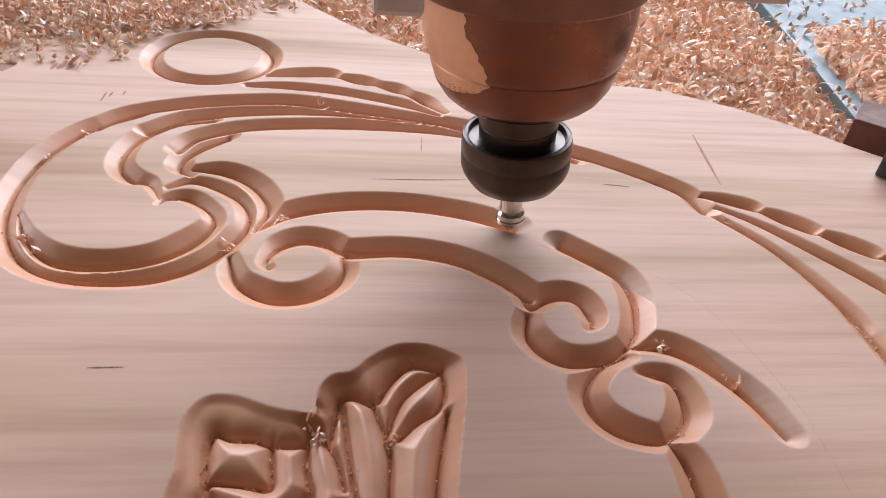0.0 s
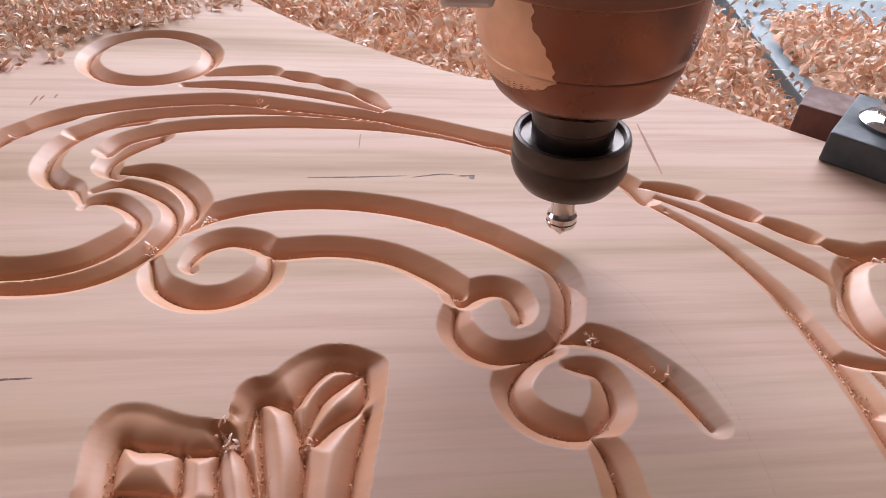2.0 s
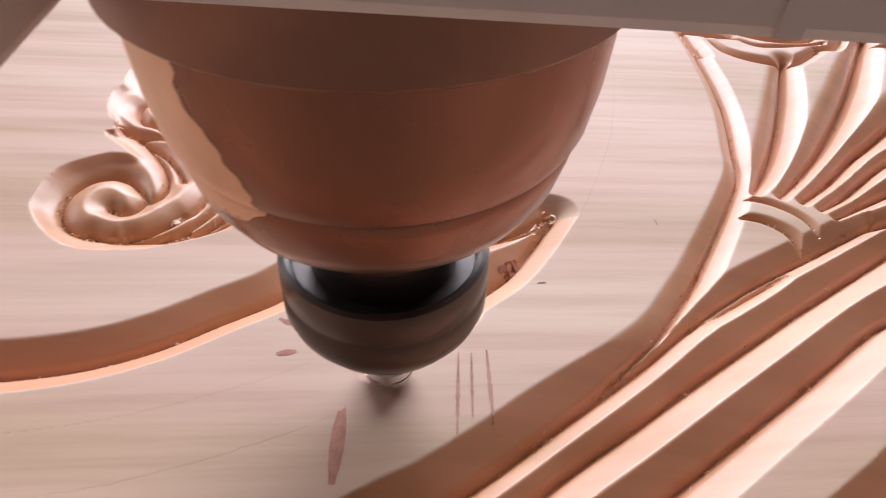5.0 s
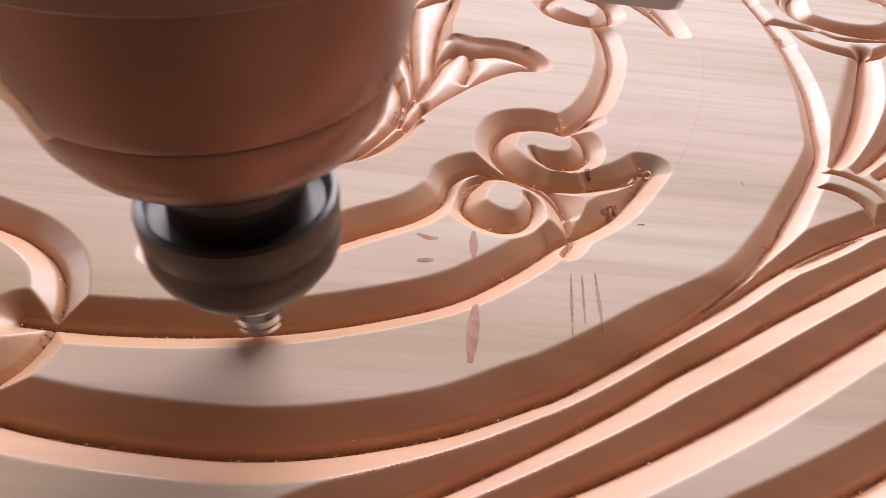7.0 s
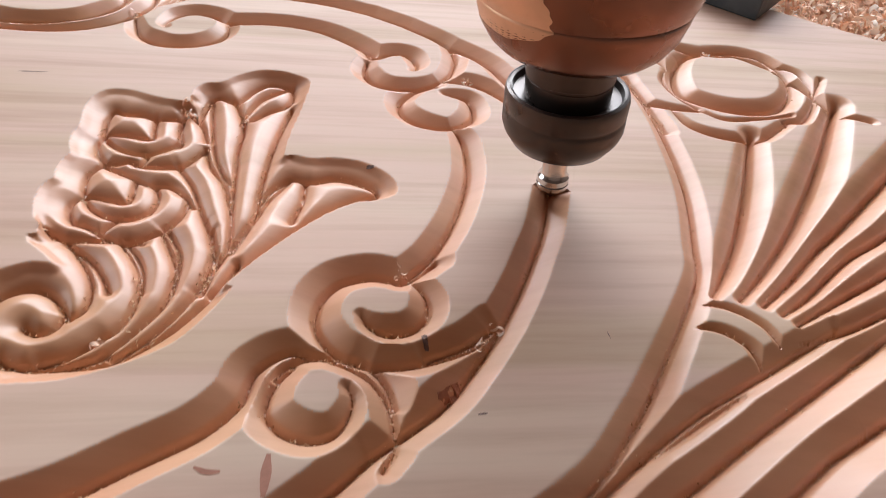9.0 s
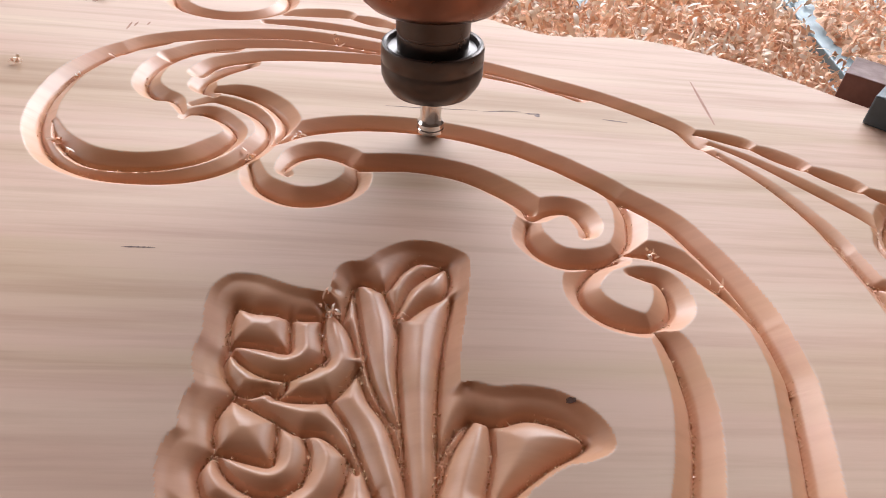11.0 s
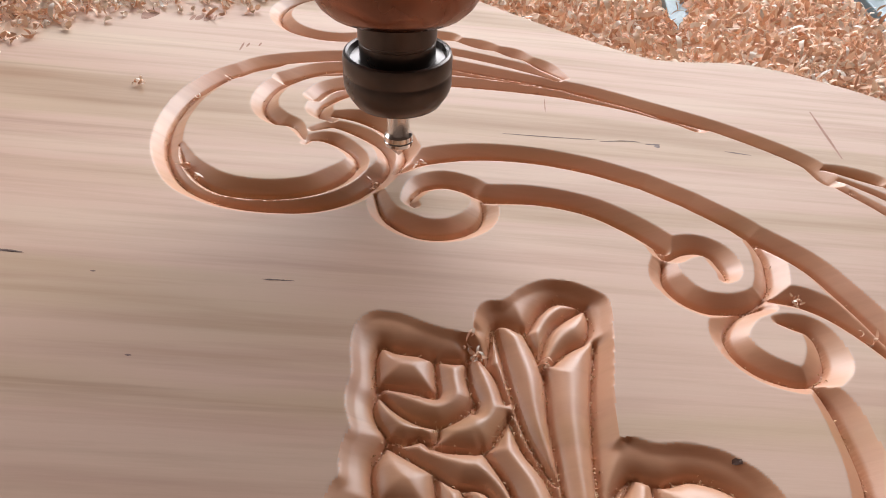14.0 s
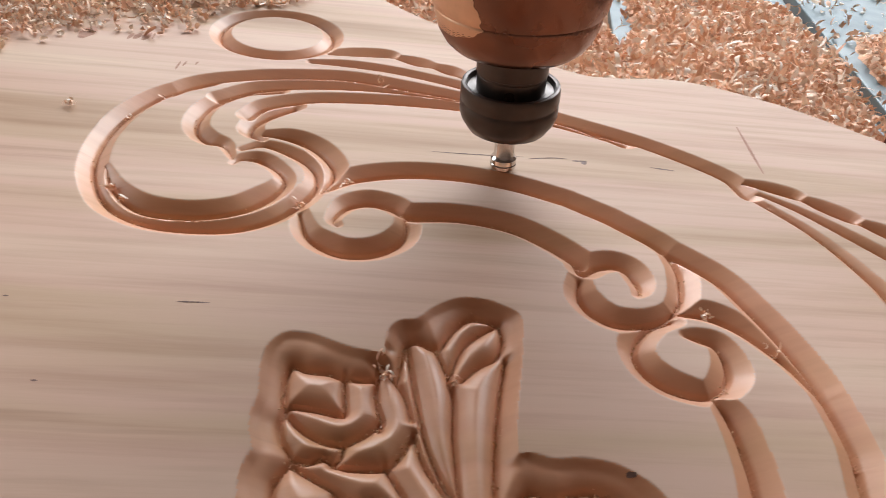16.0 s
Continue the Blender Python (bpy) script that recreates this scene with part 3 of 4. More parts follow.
def carved_mesh():
    gx = X0 + CELL * np.arange(NX + 1)
    gy = Y0 + CELL * np.arange(NY + 1)
    limit = edge_y(gx)
    bx, by = NX // BLOCK, NY // BLOCK
    verts, faces = [], []
    index = -np.ones((NY + 1, NX + 1), np.int64)
    low = np.zeros((by, bx), bool)
    for dj in range(BLOCK + 1):
        for di in range(BLOCK + 1):
            low |= relief[dj:dj + by * BLOCK:BLOCK, di:di + bx * BLOCK:BLOCK] < 0
    edge_lo = np.minimum(limit[:-1:BLOCK], limit[BLOCK::BLOCK]) - 6
    edge_hi = np.maximum(limit[:-1:BLOCK], limit[BLOCK::BLOCK]) + 6
    y_lo, y_hi = gy[:-1:BLOCK], gy[BLOCK::BLOCK]
    outside = y_lo[:, None] > edge_hi[None, :]
    border = (y_hi[:, None] > edge_lo[None, :]) & ~outside
    fine = (low | border) & ~outside
    cell_fine = np.repeat(np.repeat(fine, BLOCK, 0), BLOCK, 1)
    inside = (gy[:-1, None] + CELL / 2) < limit[None, :-1]
    cj, ci = np.nonzero(cell_fine & inside & (PETAL_CELLS == 0))
    quads = np.stack([np.stack([cj, ci], 1), np.stack([cj, ci + 1], 1), np.stack([cj + 1, ci + 1], 1), np.stack([cj + 1, ci], 1)], 1)
    fj, fi = np.nonzero(~fine & ~outside)
    fj, fi = fj * BLOCK, fi * BLOCK
    B = BLOCK
    quads = np.concatenate([quads, np.stack([np.stack([fj, fi], 1), np.stack([fj, fi + B], 1), np.stack([fj + B, fi + B], 1), np.stack([fj + B, fi], 1)], 1)])
    flat = quads[..., 0] * (NX + 1) + quads[..., 1]
    used, inverse = np.unique(flat.ravel(), return_inverse=True)
    uj, ui = used // (NX + 1), used % (NX + 1)
    co = np.stack([gx[ui], gy[uj], relief[uj, ui]], 1) / 1000.0
    # rim and underside
    rim = np.array([(x, y) for x, y in EDGE if X0 <= x <= gx[-1]])
    k, n0 = len(rim), len(co)
    top = np.column_stack([rim, np.zeros(k)]) / 1000
    mid = np.column_stack([rim, np.full(k, -21.0)]) / 1000
    base = np.array([(gx[-1], Y0, -21.0), (X0, Y0, -21.0), (gx[-1], Y0, 0), (X0, Y0, 0)]) / 1000
    co = np.vstack([co, top, mid, base])
    me = bpy.data.meshes.new("carved_panel")
    loops = [inverse.reshape(-1).astype(np.int32)]
    sizes = [4] * len(quads)
    extra = []
    for i in range(k - 1):
        extra.append((n0 + i + 1, n0 + i, n0 + k + i, n0 + k + i + 1))
    bottom = [n0 + k + i for i in range(k)] + [n0 + 2 * k, n0 + 2 * k + 1]
    extra.append(tuple(bottom))
    extra.append((n0 + 2 * k + 1, n0 + 2 * k, n0 + 2 * k + 2, n0 + 2 * k + 3))
    for e in extra:
        loops.append(np.array(e, np.int32))
        sizes.append(len(e))
    loops, sizes = np.concatenate(loops), np.array(sizes, np.int32)
    starts = np.concatenate([[0], np.cumsum(sizes)[:-1]]).astype(np.int32)
    me.vertices.add(len(co))
    me.vertices.foreach_set("co", co.astype(np.float32).ravel())
    me.loops.add(len(loops))
    me.loops.foreach_set("vertex_index", loops)
    me.polygons.add(len(sizes))
    me.polygons.foreach_set("loop_start", starts)
    me.update(calc_edges=True)
    me.polygons.foreach_set("use_smooth", np.ones(len(sizes), bool))
    me.set_sharp_from_angle(angle=radians(38))
    me.materials.append(WOOD)
    me.materials.append(SHADED_CUT_WOOD)
    # Every carved face takes the tint with groove shade in its colour.
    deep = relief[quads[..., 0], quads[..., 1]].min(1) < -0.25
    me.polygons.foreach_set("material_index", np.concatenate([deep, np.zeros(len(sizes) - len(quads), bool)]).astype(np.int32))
    return me


panel = tagged(new("carved_panel", carved_mesh()), "pale reddish wooden panel carved with scrolls, roses and a fan", "wood panel")



def patch(name, cells, height, mat, drop=None, lift=0.0):
    """A piece of the carved face over the given cells; with drop, a block that reaches down to that depth."""
    cj, ci = np.nonzero(cells)
    corner = np.stack([np.stack([cj, ci], 1), np.stack([cj, ci + 1], 1), np.stack([cj + 1, ci + 1], 1), np.stack([cj + 1, ci], 1)], 1)
    used, inverse = np.unique((corner[..., 0] * (NX + 1) + corner[..., 1]).ravel(), return_inverse=True)
    faces = inverse.reshape(-1, 4)
    uj, ui = used // (NX + 1), used % (NX + 1)
    co = np.stack([X0 + CELL * ui, Y0 + CELL * uj, height[uj, ui] + lift], 1) / 1000
    if drop is not None:
        n = len(co)
        edges = np.concatenate([faces[:, [k, (k + 1) % 4]] for k in range(4)])
        key = set(map(tuple, edges.tolist()))
        skirt = [(b, a, a + n, b + n) for a, b in key if (b, a) not in key]
        co = np.vstack([co, np.column_stack([co[:, :2], np.full(n, drop / 1000)])])
        faces = faces.tolist() + skirt
    else:
        faces = faces.tolist()
    me = bpy.data.meshes.new(name)
    me.from_pydata(co.tolist(), [], faces)
    me.polygons.foreach_set("use_smooth", [True] * len(faces))
    me.set_sharp_from_angle(angle=radians(38))
    me.materials.append(mat)
    ob = new(name, me)
    ob.parent = panel
    return ob


for k in range(1, PETAL_CELLS.max() + 1):
    patch("petal", PETAL_CELLS == k, relief, SHADED_CUT_WOOD)

# Wood that is still uncut at first, in short lengths that give way as the cutter passes.
STRIPS = []


def uncut(name, backwards=False):
    way = WAYS[name][::-1] if backwards else WAYS[name]
    i0, i1 = int((way[:, 0].min() - 9 - X0) / CELL), int((way[:, 0].max() + 9 - X0) / CELL)
    j0, j1 = int((way[:, 1].min() - 9 - Y0) / CELL), int((way[:, 1].max() + 9 - Y0) / CELL)
    px, py = np.meshgrid(X0 + CELL * (np.arange(i0, i1) + 0.5), Y0 + CELL * (np.arange(j0, j1) + 0.5))
    gone = (before - relief)
    gone = np.maximum(np.maximum(gone[:-1, :-1], gone[1:, 1:]), np.maximum(gone[:-1, 1:], gone[1:, :-1]))[j0:j1, i0:i1] > 0.02
    hops = 5
    turn = np.full(px.shape, -1)
    for k in range(len(way) - 1, -1, -hops):
        x, y, w = way[k]
        turn[gone & (np.hypot(px - x, py - y) < w + 0.6)] = k
    for k in np.unique(turn[turn >= 0]):
        cells = np.zeros((NY, NX), bool)
        cells[j0:j1, i0:i1] = (turn == k) & ~TAKEN[j0:j1, i0:i1]
        if cells.any():
            TAKEN[cells] = True
            STRIPS.append((patch("uncut_strip", cells, before, WOOD, -8.5, 0.03), way[k, :2], name))


TAKEN = np.zeros((NY, NX), bool)
uncut("arch_gap")
uncut("arch_middle")
uncut("arch_lower", True)
uncut("lower_late")


# ---------------------------------------------------------------- bed of the machine, room
TURN_BED = -5.6


def bed():
    top = tagged(new("floor_bed"), "pale blue-grey machine bed strewn with shavings", "machine bed", kind="structure")
    for i in range(-5, 6):
        x = 0.048 + 0.1575 * i
        part("plank", box(x + 0.006, x + 0.1515, -0.9, 1.1, -0.045, -0.0215, 0.001, TURN_BED), BED, top)
        part("slot", box(x - 0.0055, x + 0.0055, -0.9, 1.1, -0.045, -0.034, 0, TURN_BED), SLOT, top)
    return top


bed()


def room():
    """Plain workshop round the machine; wide window ahead, unseen side doorway added for fill."""
    def wall(name, label, kind_word, *b, mat=PLASTER):
        tagged(part(name, box(*b), mat), label, kind_word, kind="structure")
    wall("floor", "grey dusty concrete workshop floor", "floor", -3, 3, -2.6, 2.4, -0.95, -0.85, mat=CONCRETE)
    wall("ceiling", "plain dark ceiling", "ceiling", -3, 3, -2.6, 2.4, 2.3, 2.4)
    wall("wall_south", "plain brown plaster wall", "wall", -3, 3, -2.7, -2.6, -0.85, 2.3)
    wall("wall_east", "plain brown plaster wall", "wall", 3, 3.1, -2.6, 2.4, -0.85, 2.3)
    wall("wall_west_near", "plain plaster wall beside an added side opening", "wall", -3.1, -3, -2.6, 0.2, -0.85, 2.3)
    wall("wall_west_far", "plain plaster wall beside an added side opening", "wall", -3.1, -3, 1.8, 2.4, -0.85, 2.3)
    wall("wall_west_lintel", "plain plaster above an added side opening", "wall", -3.1, -3, 0.2, 1.8, 1.55, 2.3)
    wall("wall_north_sill", "plain plaster wall under a wide window", "wall", -3, 3, 2.4, 2.5, -0.85, 0.7)
    wall("wall_north_head", "plain plaster wall above a wide window", "wall", -3, 3, 2.4, 2.5, 2.2, 2.3)
    wall("wall_north_left", "plain plaster wall beside a wide window", "wall", -3, -1.4, 2.4, 2.5, 0.7, 2.2)
    wall("wall_north_right", "plain plaster wall beside a wide window", "wall", 1.8, 3, 2.4, 2.5, 0.7, 2.2)


room()


# ---------------------------------------------------------------- spindle
def spindle():
    s = tagged(new("router_spindle"), "brown tarnished steel router spindle with black collet nut and cone cutter", "router spindle")
    mm = lambda rows: [(0.94 * r / 1000, 0.955 * z / 1000) for r, z in rows]
    smooth(part("cutter", lathe(mm([(0, 0), (3.6, 4.0), (4.4, 4.6), (5.2, 5.2), (5.3, 6.6), (5.0, 6.9), (5.3, 7.2), (5.2, 9.0), (4.6, 9.7), (4.1, 10.4), (4.0, 24)]), 32), CHROME, s, "bright steel cone cutter"))
    smooth(part("collet_nut", lathe(mm([(4, 22), (13.5, 22), (15.6, 23), (18.2, 27), (19, 29.5), (19, 33.5), (18.75, 33.9), (18.75, 34.6), (19, 35), (19, 39.2), (18.6, 40.6), (17.8, 41), (17.0, 40.6), (16.4, 38.6), (13, 38.2)])), BLACK_STEEL, s, "black steel collet nut"))
    smooth(part("shaft", lathe(mm([(13.1, 37), (13.2, 44.4), (13.0, 44.6), (13.0, 45.2), (13.5, 45.5), (13.6, 56), (12, 57)])), BLACK_STEEL, s, "dark steel shaft"))
    nose = [(10, 55.2), (21.5, 55.2), (23.4, 55.6), (26.0, 58), (28.4, 62.0), (29.8, 67.0), (30.1, 69.0), (29.9, 69.6), (30.4, 69.8), (31.4, 72), (32.4, 78), (32.9, 85), (32.9, 95)]
    nose_part = smooth(part("nose", lathe(mm(nose)), STEEL, s, "reddish brown tarnished steel spindle nose"))
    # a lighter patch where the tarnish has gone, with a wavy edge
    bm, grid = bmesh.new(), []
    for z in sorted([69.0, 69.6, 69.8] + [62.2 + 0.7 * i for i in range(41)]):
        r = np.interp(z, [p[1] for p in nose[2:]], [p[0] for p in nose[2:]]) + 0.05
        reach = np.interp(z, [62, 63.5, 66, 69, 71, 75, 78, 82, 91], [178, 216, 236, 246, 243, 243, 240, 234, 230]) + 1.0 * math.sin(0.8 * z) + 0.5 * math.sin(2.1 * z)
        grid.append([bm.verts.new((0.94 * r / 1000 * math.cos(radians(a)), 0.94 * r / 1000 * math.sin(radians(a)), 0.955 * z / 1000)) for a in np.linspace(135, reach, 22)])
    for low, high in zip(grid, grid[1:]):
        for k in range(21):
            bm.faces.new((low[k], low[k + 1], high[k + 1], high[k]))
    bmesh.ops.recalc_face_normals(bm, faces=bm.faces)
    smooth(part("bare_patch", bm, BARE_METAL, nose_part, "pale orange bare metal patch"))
    smooth(part("collar", lathe(mm([(32.7, 90), (34.6, 90), (35.3, 90.7), (35.3, 99), (30, 99.5)])), DARK_BAND, s, "dark stained steel collar"))
    plate = part("mount_plate", tilt(box(-0.029, 0.057, -0.036, 0.040, 0.0945, 0.22, 0.0015), 2.5), CAST, s, "pale grey painted mounting plate")
    part("side_block", tilt(box(-0.0415, -0.0293, -0.037, 0.040, 0.087, 0.22, 0.0015), 2.5), CAST, s, "pale grey painted side block")
    part("seam", tilt(box(0.034, 0.0362, -0.0365, -0.0355, 0.0952, 0.21), 2.5), CAST, plate)
    return s


SPINDLE = spindle()

# Cutter tip: seconds, x, y, z in millimetres.
TIP = [
    (0, 37.3, 203.4, -3.5), (0.5, 36.8, 208.0, -2.5), (1.0, 42.9, 203.5, -3.5), (1.5, 71.8, 180.4, -3.5), (2.0, 75.1, 192.4, 3),
    (2.5, 73.6, 183.4, -3.5), (2.8, 84.4, 158.3, -3.2), (3.0, 95.2, 139.7, -2.6), (3.2, 100.5, 119, 0.5), (3.5, 101.1, 86.0, 1), (4.0, 92.2, 40.4, 1),
    (4.5, 70.1, 0.1, -3), (5.0, 37.4, -35.4, -3.5), (5.2, 20.0, -46.6, -3.5), (6.2, -65.0, -60.0, -3.5), (7.3, 11.7, -50.8, -3.5),
    (7.5, 28.5, -38.3, -3.5), (8.0, 64.4, -3.4, -3.5), (8.5, 89.8, 38.5, -3.5), (9.0, 100.7, 80.1, -3.5), (9.5, 99.5, 133.9, -3.5),
    (10.0, 77.8, 178.6, -3.5), (10.2, 71.9, 182.3, -3.5), (11.2, 0, 212, -3.5), (12.3, 37.5, 216.8, 4), (12.5, 35.8, 207.2, 1),
    (13.0, 25.4, 206.9, -3.5), (13.5, -22.9, 209.7, -3.5), (14.0, -49.1, 200.5, 0), (14.5, -51.8, 225.3, 0), (15.0, -51.2, 214.6, 0),
    (15.5, -33.1, 218.8, -3.5), (16.0, 15.8, 219.4, -3.5),
]


# ---------------------------------------------------------------- things on and round the panel
def clamp():
    c = tagged(new("hold_down_clamp"), "dark steel clamp plate bolted down on the panel edge", "clamp")
    part("plate", box(-0.019, 0.019, -0.026, 0.026, 0.0, 0.0135, 0.0008), BLUE_STEEL, c)
    smooth(part("washer", lathe([(0.003, 0.0137), (0.0135, 0.0137), (0.0140, 0.0150), (0.012, 0.0166), (0.005, 0.0172)], 40), CHROME, c, "bright steel washer"))
    smooth(part("nut", lathe([(0.004, 0.017), (0.0075, 0.017), (0.0078, 0.018), (0.0078, 0.0225), (0.0072, 0.0235), (0.003, 0.0236)], 6), CHROME, c, "bright steel nut"), 20)
    bolt = [(0.0001, 0.0368)]
    for k in range(11):
        z = 0.0363 - 0.0013 * k
        bolt += [(0.0040, z), (0.0034, z - 0.00065)]
    smooth(part("bolt", lathe([(r, z) for r, z in reversed(bolt)], 24), CHROME, c, "threaded steel bolt"), 20)
    c.matrix_world = pose(0.2275, 0.2635, 0.0002, 0, 0, -40)
    b = tagged(part("packing_block", box(-0.011, 0.011, -0.014, 0.014, 0.0, 0.030, 0.0006), BROWN_BLOCK), "dark brown wooden packing block beside the clamp", "block")
    b.matrix_world = pose(0.2185, 0.297, -0.0215, 0, 0, -35)


clamp()


def shavings(name, count, size, place, seed, label, mat=None):
    """Curled wood shavings: short bent strips, joined into one mesh."""
    rng = np.random.default_rng(seed)
    steps = 6
    xyz = place(rng, count)
    n = len(xyz)
    length = size * rng.uniform(0.5, 1.5, n)
    width = size * rng.uniform(0.12, 0.40, n)
    curl = rng.uniform(-5.5, 5.5, n)
    u = np.linspace(-0.5, 0.5, steps)
    ang = curl[:, None] * u[None, :]
    safe = np.where(np.abs(curl) < 0.3, 0.3, curl)
    px = np.sin(ang) / safe[:, None] * length[:, None]
    pz = (1 - np.cos(ang)) / safe[:, None] * length[:, None]
    taper = 1 - 0.75 * np.abs(2 * u) ** 2.5
    pts = np.zeros((n, steps, 2, 3))
    skew = rng.uniform(-0.4, 0.4, n)[:, None] * u[None, :] * length[:, None]
    for s, sg in ((0, -1), (1, 1)):
        pts[:, :, s, 0] = px
        pts[:, :, s, 1] = sg * width[:, None] * taper[None, :] / 2 + skew
        pts[:, :, s, 2] = pz
    q = rng.normal(size=(n, 4)) * np.array([1.0, 0.45, 0.45, 1.0])
    q /= np.linalg.norm(q, axis=1)[:, None]
    w, x, y, z = q.T
    R = np.stack([np.stack([1 - 2 * (y * y + z * z), 2 * (x * y - z * w), 2 * (x * z + y * w)], 1),
                  np.stack([2 * (x * y + z * w), 1 - 2 * (x * x + z * z), 2 * (y * z - x * w)], 1),
                  np.stack([2 * (x * z - y * w), 2 * (y * z + x * w), 1 - 2 * (x * x + y * y)], 1)], 1)
    pts = np.einsum("nij,nabj->nabi", R, pts)
    pts[..., 2] -= pts[..., 2].reshape(n, -1).min(1)[:, None, None]
    pts += xyz[:, None, None, :]
    base = np.arange(n)[:, None] * (steps * 2)
    k = np.arange(steps - 1)[None, :] * 2
    a = (base + k)
    faces = np.stack([a, a + 1, a + 3, a + 2], -1).reshape(-1, 4)
    me = bpy.data.meshes.new(name)
    me.from_pydata(pts.reshape(-1, 3).tolist(), [], faces.tolist())
    me.polygons.foreach_set("use_smooth", [True] * len(me.polygons))
    me.materials.append(mat or SHAVING)
    return tagged(new(name, me), label, "wood shavings", kind="stuff")


def heap_height(x, y):
    """How deep the shavings lie on the bed, in metres."""
    h = np.zeros_like(x)
    for k, (ax, ay, p, g) in enumerate(((9, 3, 0.4, 5.0), (4, 13, 1.7, 4.0), (23, 11, 2.9, 2.5), (-17, 29, 0.3, 2.0), (61, 37, 1.1, 1.2), (-53, 71, 2.2, 1.0))):
        h += g * np.sin(ax * x + ay * y + p)
    across = (x - 0.1 * y - 0.048 + 0.03) % 0.1575 - 0.03
    bare = np.clip(1 - np.abs(across - 0.006) / 0.022, 0, 1) * (0.35 + 0.65 * np.sin(5 * y + 9 * x + 0.6) ** 2)
    return (h + 5.0) / 1000 - 0.022 * bare


def heap():
    xs, ys = np.linspace(-0.6, 0.85, 210), np.linspace(0.15, 1.08, 140)
    gx, gy = np.meshgrid(xs, ys)
    rng = np.random.default_rng(4)
    z = -0.0218 + heap_height(gx, gy) + rng.normal(size=gx.shape) * 0.0014
    off = gy - edge_y(gx * 1000) / 1000
    z = np.where(off < 0.012, -0.030, z)
    n = len(xs)
    j, i = np.meshgrid(np.arange(len(ys) - 1), np.arange(n - 1), indexing="ij")
    a = (j * n + i).ravel()
    me = bpy.data.meshes.new("shaving_heap")
    me.from_pydata(np.stack([gx, gy, z], -1).reshape(-1, 3).tolist(), [], np.stack([a, a + 1, a + n + 1, a + n], 1).tolist())
    me.materials.append(DUST)
    tagged(new("shaving_heap", me), "heap of fine orange sawdust and shavings on the bed", "sawdust", kind="stuff")


heap()


def on_bed(rng, count):
    x, y = rng.uniform(-0.5, 0.75, count), 0.22 + 0.85 * rng.uniform(0, 1, count) ** 1.3
    off = y - edge_y(x * 1000) / 1000
    h = heap_height(x, y)
    keep = (off > 0.004) & ((h > 0) | (rng.uniform(0, 1, count) < 0.10))
    x, y, h = x[keep], y[keep], h[keep]
    return np.column_stack([x, y, -0.0216 + np.clip(h, 0, 1) + rng.uniform(-0.001, 0.004, len(x))])


shavings("shavings_on_bed", 76000, 0.0088, on_bed, 3, "loose curled orange wood shavings on the machine bed")


def on_panel(rng, count):
    x, y = rng.uniform(-0.33, -0.02, count), rng.uniform(0.24, 0.47, count)
    line = 0.292 + 0.9 * (x + 0.165) + 0.012 * np.sin(60 * x)
    d = y - line
    near_oval = np.hypot(x + 0.095, y - 0.326) < 0.036
    keep = (d > 0) & (rng.uniform(0, 1, count) < np.clip(d * 16, 0.03, 0.9)) & (y < edge_y(x * 1000) / 1000 - 0.004) & ~near_oval
    x, y, d = x[keep], y[keep], d[keep]
    return np.column_stack([x, y, rng.uniform(0, 1, len(x)) * np.clip(d * 0.06, 0, 0.006)])


shavings("shavings_on_panel", 15000, 0.0066, on_panel, 5, "loose orange wood shavings scattered on the panel")


def in_valleys(rng, count):
    v = np.array([p for p in VALLEYS if p[2] > 2])
    pick = v[rng.integers(0, len(v), count)]
    clump = np.sin(pick[:, 0] * 0.16 + 1) * np.sin(pick[:, 1] * 0.19) + 0.25 * rng.normal(size=count)
    pick = pick[clump > -0.35]
    x = pick[:, 0] + rng.normal(size=len(pick)) * 0.5
    y = pick[:, 1] + rng.normal(size=len(pick)) * 0.5
    i, j = ((x - X0) / CELL).astype(int).clip(0, NX), ((y - Y0) / CELL).astype(int).clip(0, NY)
    return np.column_stack([x, y, relief[j, i]]) / 1000


shavings("crumbs_in_carving", 11000, 0.0011, in_valleys, 8, "fine orange wood crumbs caught in the carved grooves", CRUMB)


def face(x, y):
    """Height of the carved face, in millimetres."""
    return float(relief[min(max(round((y - Y0) / CELL), 0), NY), min(max(round((x - X0) / CELL), 0), NX)])


def mark(name, points, width, mat, label, rag=0.32):
    """A thin line or smear on the face of the panel, in millimetres."""
    way = spline(points, 0.6)
    step = np.gradient(way[:, :2], axis=0)
    step /= np.linalg.norm(step, axis=1)[:, None] + 1e-9
    rng = random.Random(len(points) + int(abs(points[0][0]) * 7))
    bm, rows = bmesh.new(), []
    for k, (x, y) in enumerate(way[:, :2]):
        u = k / (len(way) - 1)
        w = width * (0.35 + 0.65 * math.sin(math.pi * min(max(u, 0.04), 0.96))) * (1 - rag * rng.uniform(-0.6, 1.4)) / 2
        rows.append([bm.verts.new(((x - step[k, 1] * o) / 1000, (y + step[k, 0] * o) / 1000, 0.00006)) for o in (-w, 0, w)])
    for v in bm.verts:
        z = face(1000 * v.co.x, 1000 * v.co.y)
        v.co.z = z / 1000 + (0.00006 if z > -0.2 else 0.00022)
    for a, b in zip(rows, rows[1:]):
        bm.faces.new((a[0], b[0], b[1], a[1]))
        bm.faces.new((a[1], b[1], b[2], a[2]))
    bmesh.ops.recalc_face_normals(bm, faces=bm.faces)
    return part(name, bm, mat, panel, label)


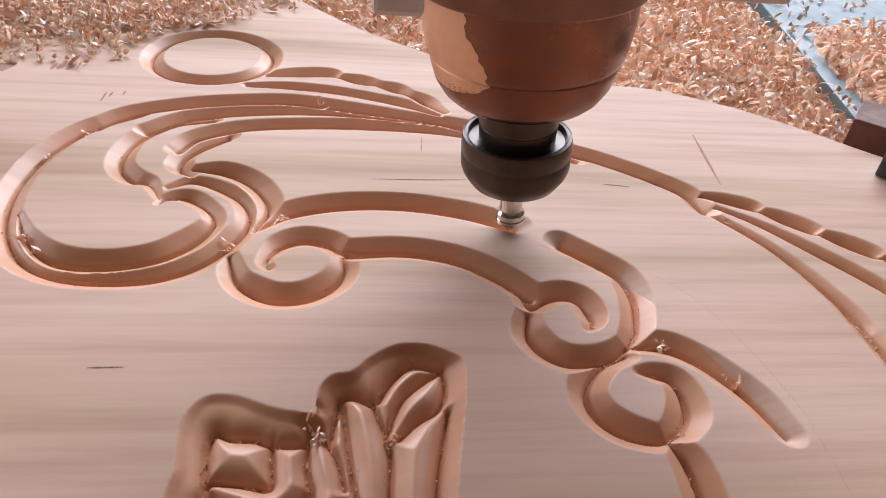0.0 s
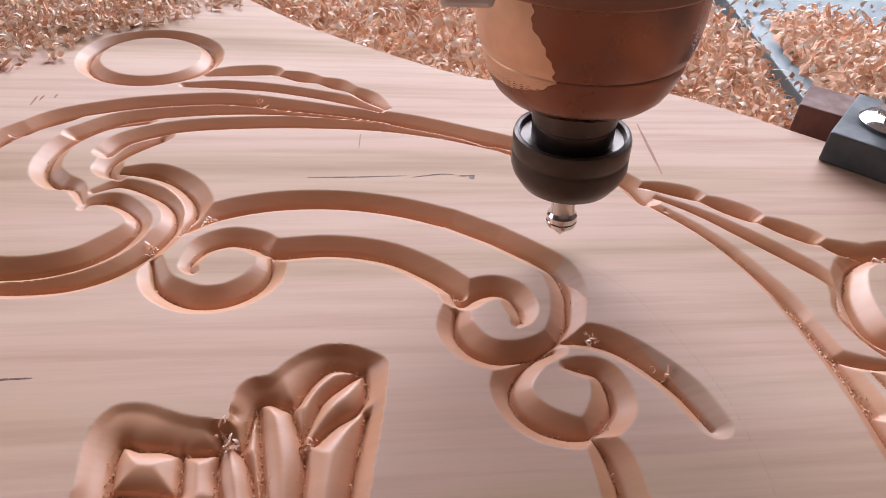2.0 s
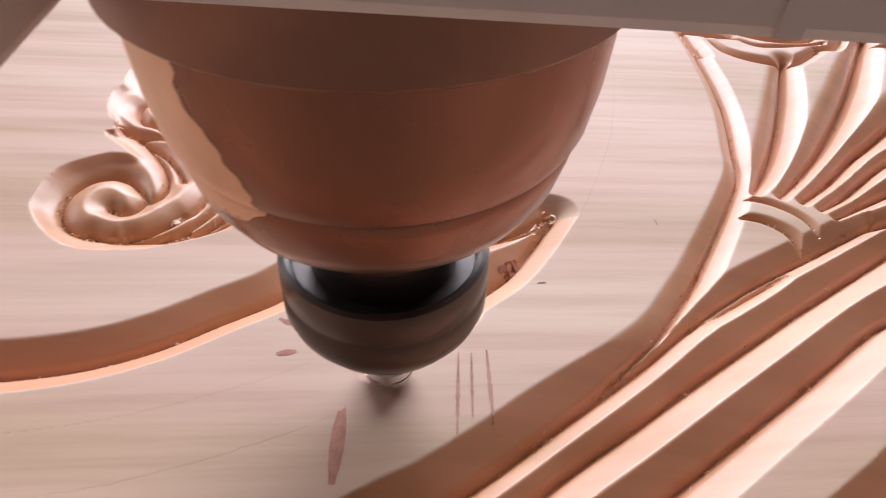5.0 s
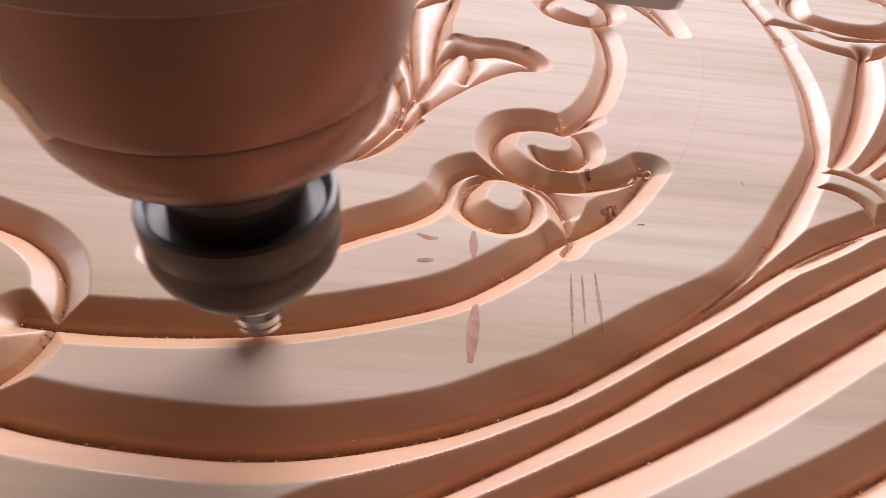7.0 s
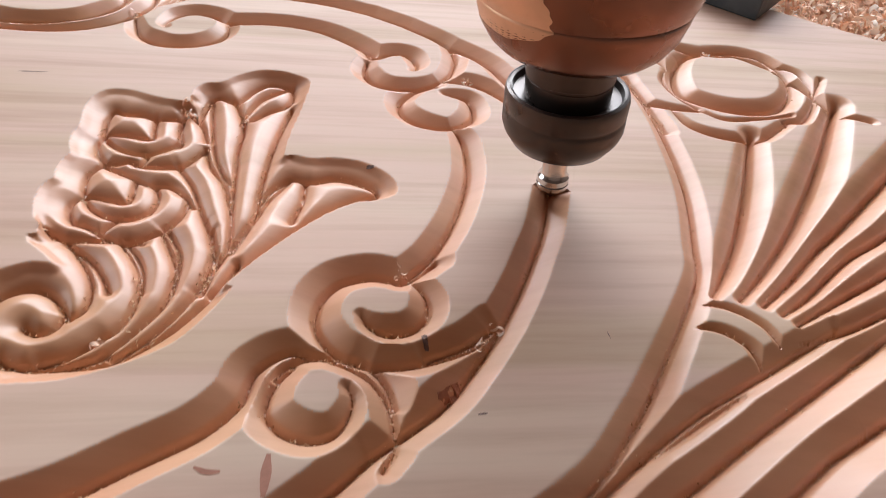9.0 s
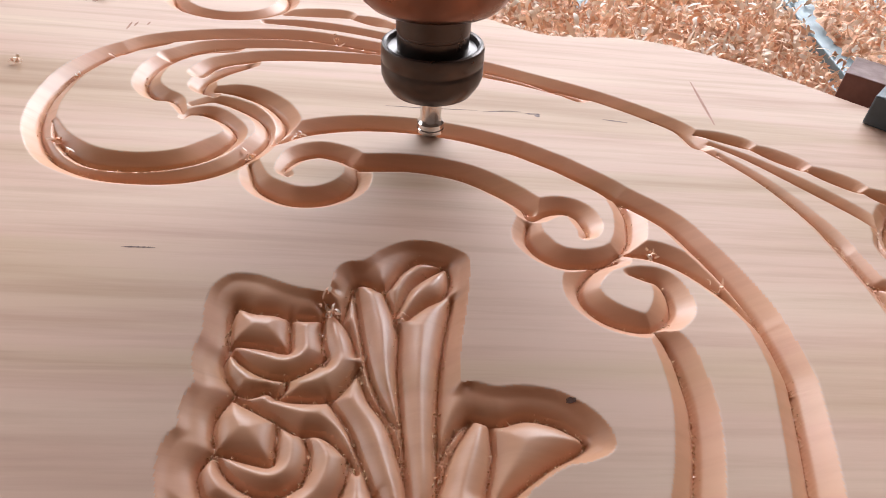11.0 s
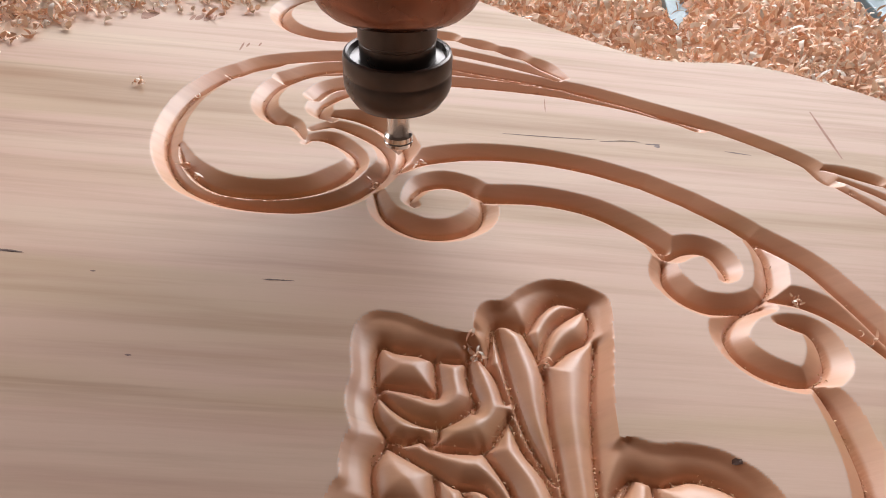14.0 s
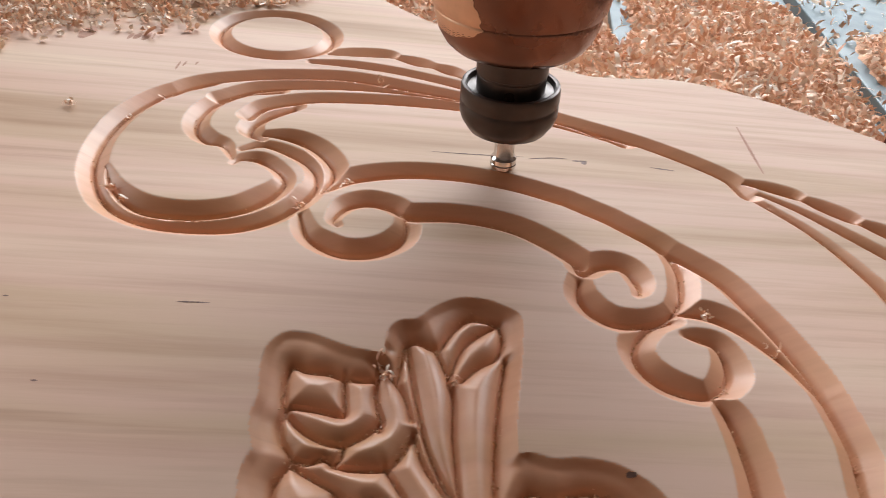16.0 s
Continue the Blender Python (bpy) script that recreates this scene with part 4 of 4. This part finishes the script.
for pts, w in (([(-12, 226), (6, 227.7), (24, 230)], 0.9), ([(26, 229), (36, 232), (42, 232.5)], 1.0), ([(44, 231.5), (50, 232.4)], 1.6),
               ([(76, 233.5), (86, 233)], 1.2), ([(-153, 125), (-143, 125.6)], 0.6), ([(-78, 126.6), (-69, 127.5)], 0.9),
               ([(95, 236.5), (99, 237)], 0.9), ([(71, -7), (73.2, -6.6)], 1.0), ([(105.9, 19.6), (106.3, 17.4)], 0.5)):
    mark("grain_crack", pts, 0.7 * w, DARK_SMUDGE, "dark crack in the wood grain")
for pts, w in (([(5.4, 260.3), (5.4, 248.2)], 0.5), ([(51.5, -29), (50.5, -49)], 0.8), ([(54.2, -29), (53.7, -45)], 0.7), ([(57.5, -28), (57.7, -46)], 0.9)):
    mark("pencil_line", pts, w, PENCIL, "faint brown pencil line")
for pts, w in (([(62.5, -0.7), (65.2, 0.2), (67.9, 3.6)], 3.2), ([(13.4, -22), (16, -23), (18.7, -22.8)], 1.3), ([(14.2, -31.6), (18.1, -30.6)], 1.6), ([(27.4, -18.5), (27.7, -28)], 2.2), ([(28.6, -43), (27.9, -60)], 2.8)):
    mark("brown_stain", pts, w, STAIN, "reddish brown stain in the wood", 0.05)

for pts, w in (([(-177.8, 292.5), (-177.5, 307.2)], 7.5), ([(-158.4, 297.4), (-158.2, 304.7)], 2), ([(-155.7, 298.3), (-155.3, 305.6)], 3.5), ([(-151.6, 298.2), (-151.8, 308.3)], 4), ([(-148.2, 300.7), (-149.3, 307.6)], 1.2), ([(-127.5, 271.4), (-128, 280)], 1), ([(-125.7, 275.6), (-125.6, 280.7)], 1), ([(-120.9, 278.3), (-120.9, 282.1)], 1), ([(125.3, 280.6), (124.6, 239.3)], 1.4)):
    mark("tool_mark", pts, w, PENCIL, "worn brown tool mark", 0.1)
for pts, w in (([(42.2, 85.1), (44.4, 85.1)], 2.2), ([(59.2, 16.1), (60.3, 12.2)], 1.8), ([(-151.6, 125.7), (-143.6, 125.7)], 0.9), ([(-122.9, 121.6), (-121.4, 121.7)], 0.6), ([(-101.8, 94.1), (-100.2, 94.2)], 0.6), ([(48, 229.9), (49.5, 231.9)], 2.5)):
    mark("knot", pts, w, DARK_SMUDGE, "small dark knot in the wood")


def loose_chips(rng, count):
    spots = np.array([(-154.7, 230.1), (-152.9, 228.6), (78.4, 149.6), (76.7, 147.5), (-17.3, 108.8), (-17.7, 110.7), (-118.2, 179.5), (-113.5, 176), (-54.6, 181.6), (-55.6, 183.4), (-124.5, 250.2), (-131.8, 227.6), (-40.8, 198.4), (1.1, 110.7), (78.3, 20.1), (74.3, 15.7), (54.1, 38.8), (-16.8, 10.9), (-19.6, 112.7), (-224.5, 297.6), (-17.9, 110.3), (185.3, 186.7), (-38.8, 286.1), (95.2, 134.6)])
    xy = np.repeat(spots, count // len(spots), 0)
    xy = xy + rng.normal(size=xy.shape) * 1.1
    return np.array([(x, y, face(x, y) + 0.2 + 1.2 * rng.uniform()) for x, y in xy]) / 1000


shavings("loose_chips", 150, 0.0030, loose_chips, 12, "small loose curls of orange wood in the carving")


def motions():
    ts = np.linspace(0, 16, 801)
    tip = [np.interp(ts, [r[0] for r in TIP], [r[k] for r in TIP]) for k in (1, 2, 3)]
    spans = {"arch_gap": (0.7, 1.7), "arch_middle": (2.3, 3.6), "arch_lower": (7.9, 10.0), "lower_late": (4.4, 6.4)}
    for strip, (x, y), name in STRIPS:
        first, last = spans[name]
        d = np.hypot(tip[0] - x, tip[1] - y) + 1000 * ((ts < first) | (ts > last))
        t = float(ts[np.argmin(d)])
        walk(strip, [(0, pose(0, 0, 0)), (t, pose(0, 0, 0)), (t + 0.07, pose(0, 0, -0.010)), (16, pose(0, 0, -0.010))])
    walk(SPINDLE, [(t, pose(x / 1000, y / 1000, z / 1000, 0, -4.0, 0)) for t, x, y, z in TIP])


motions()
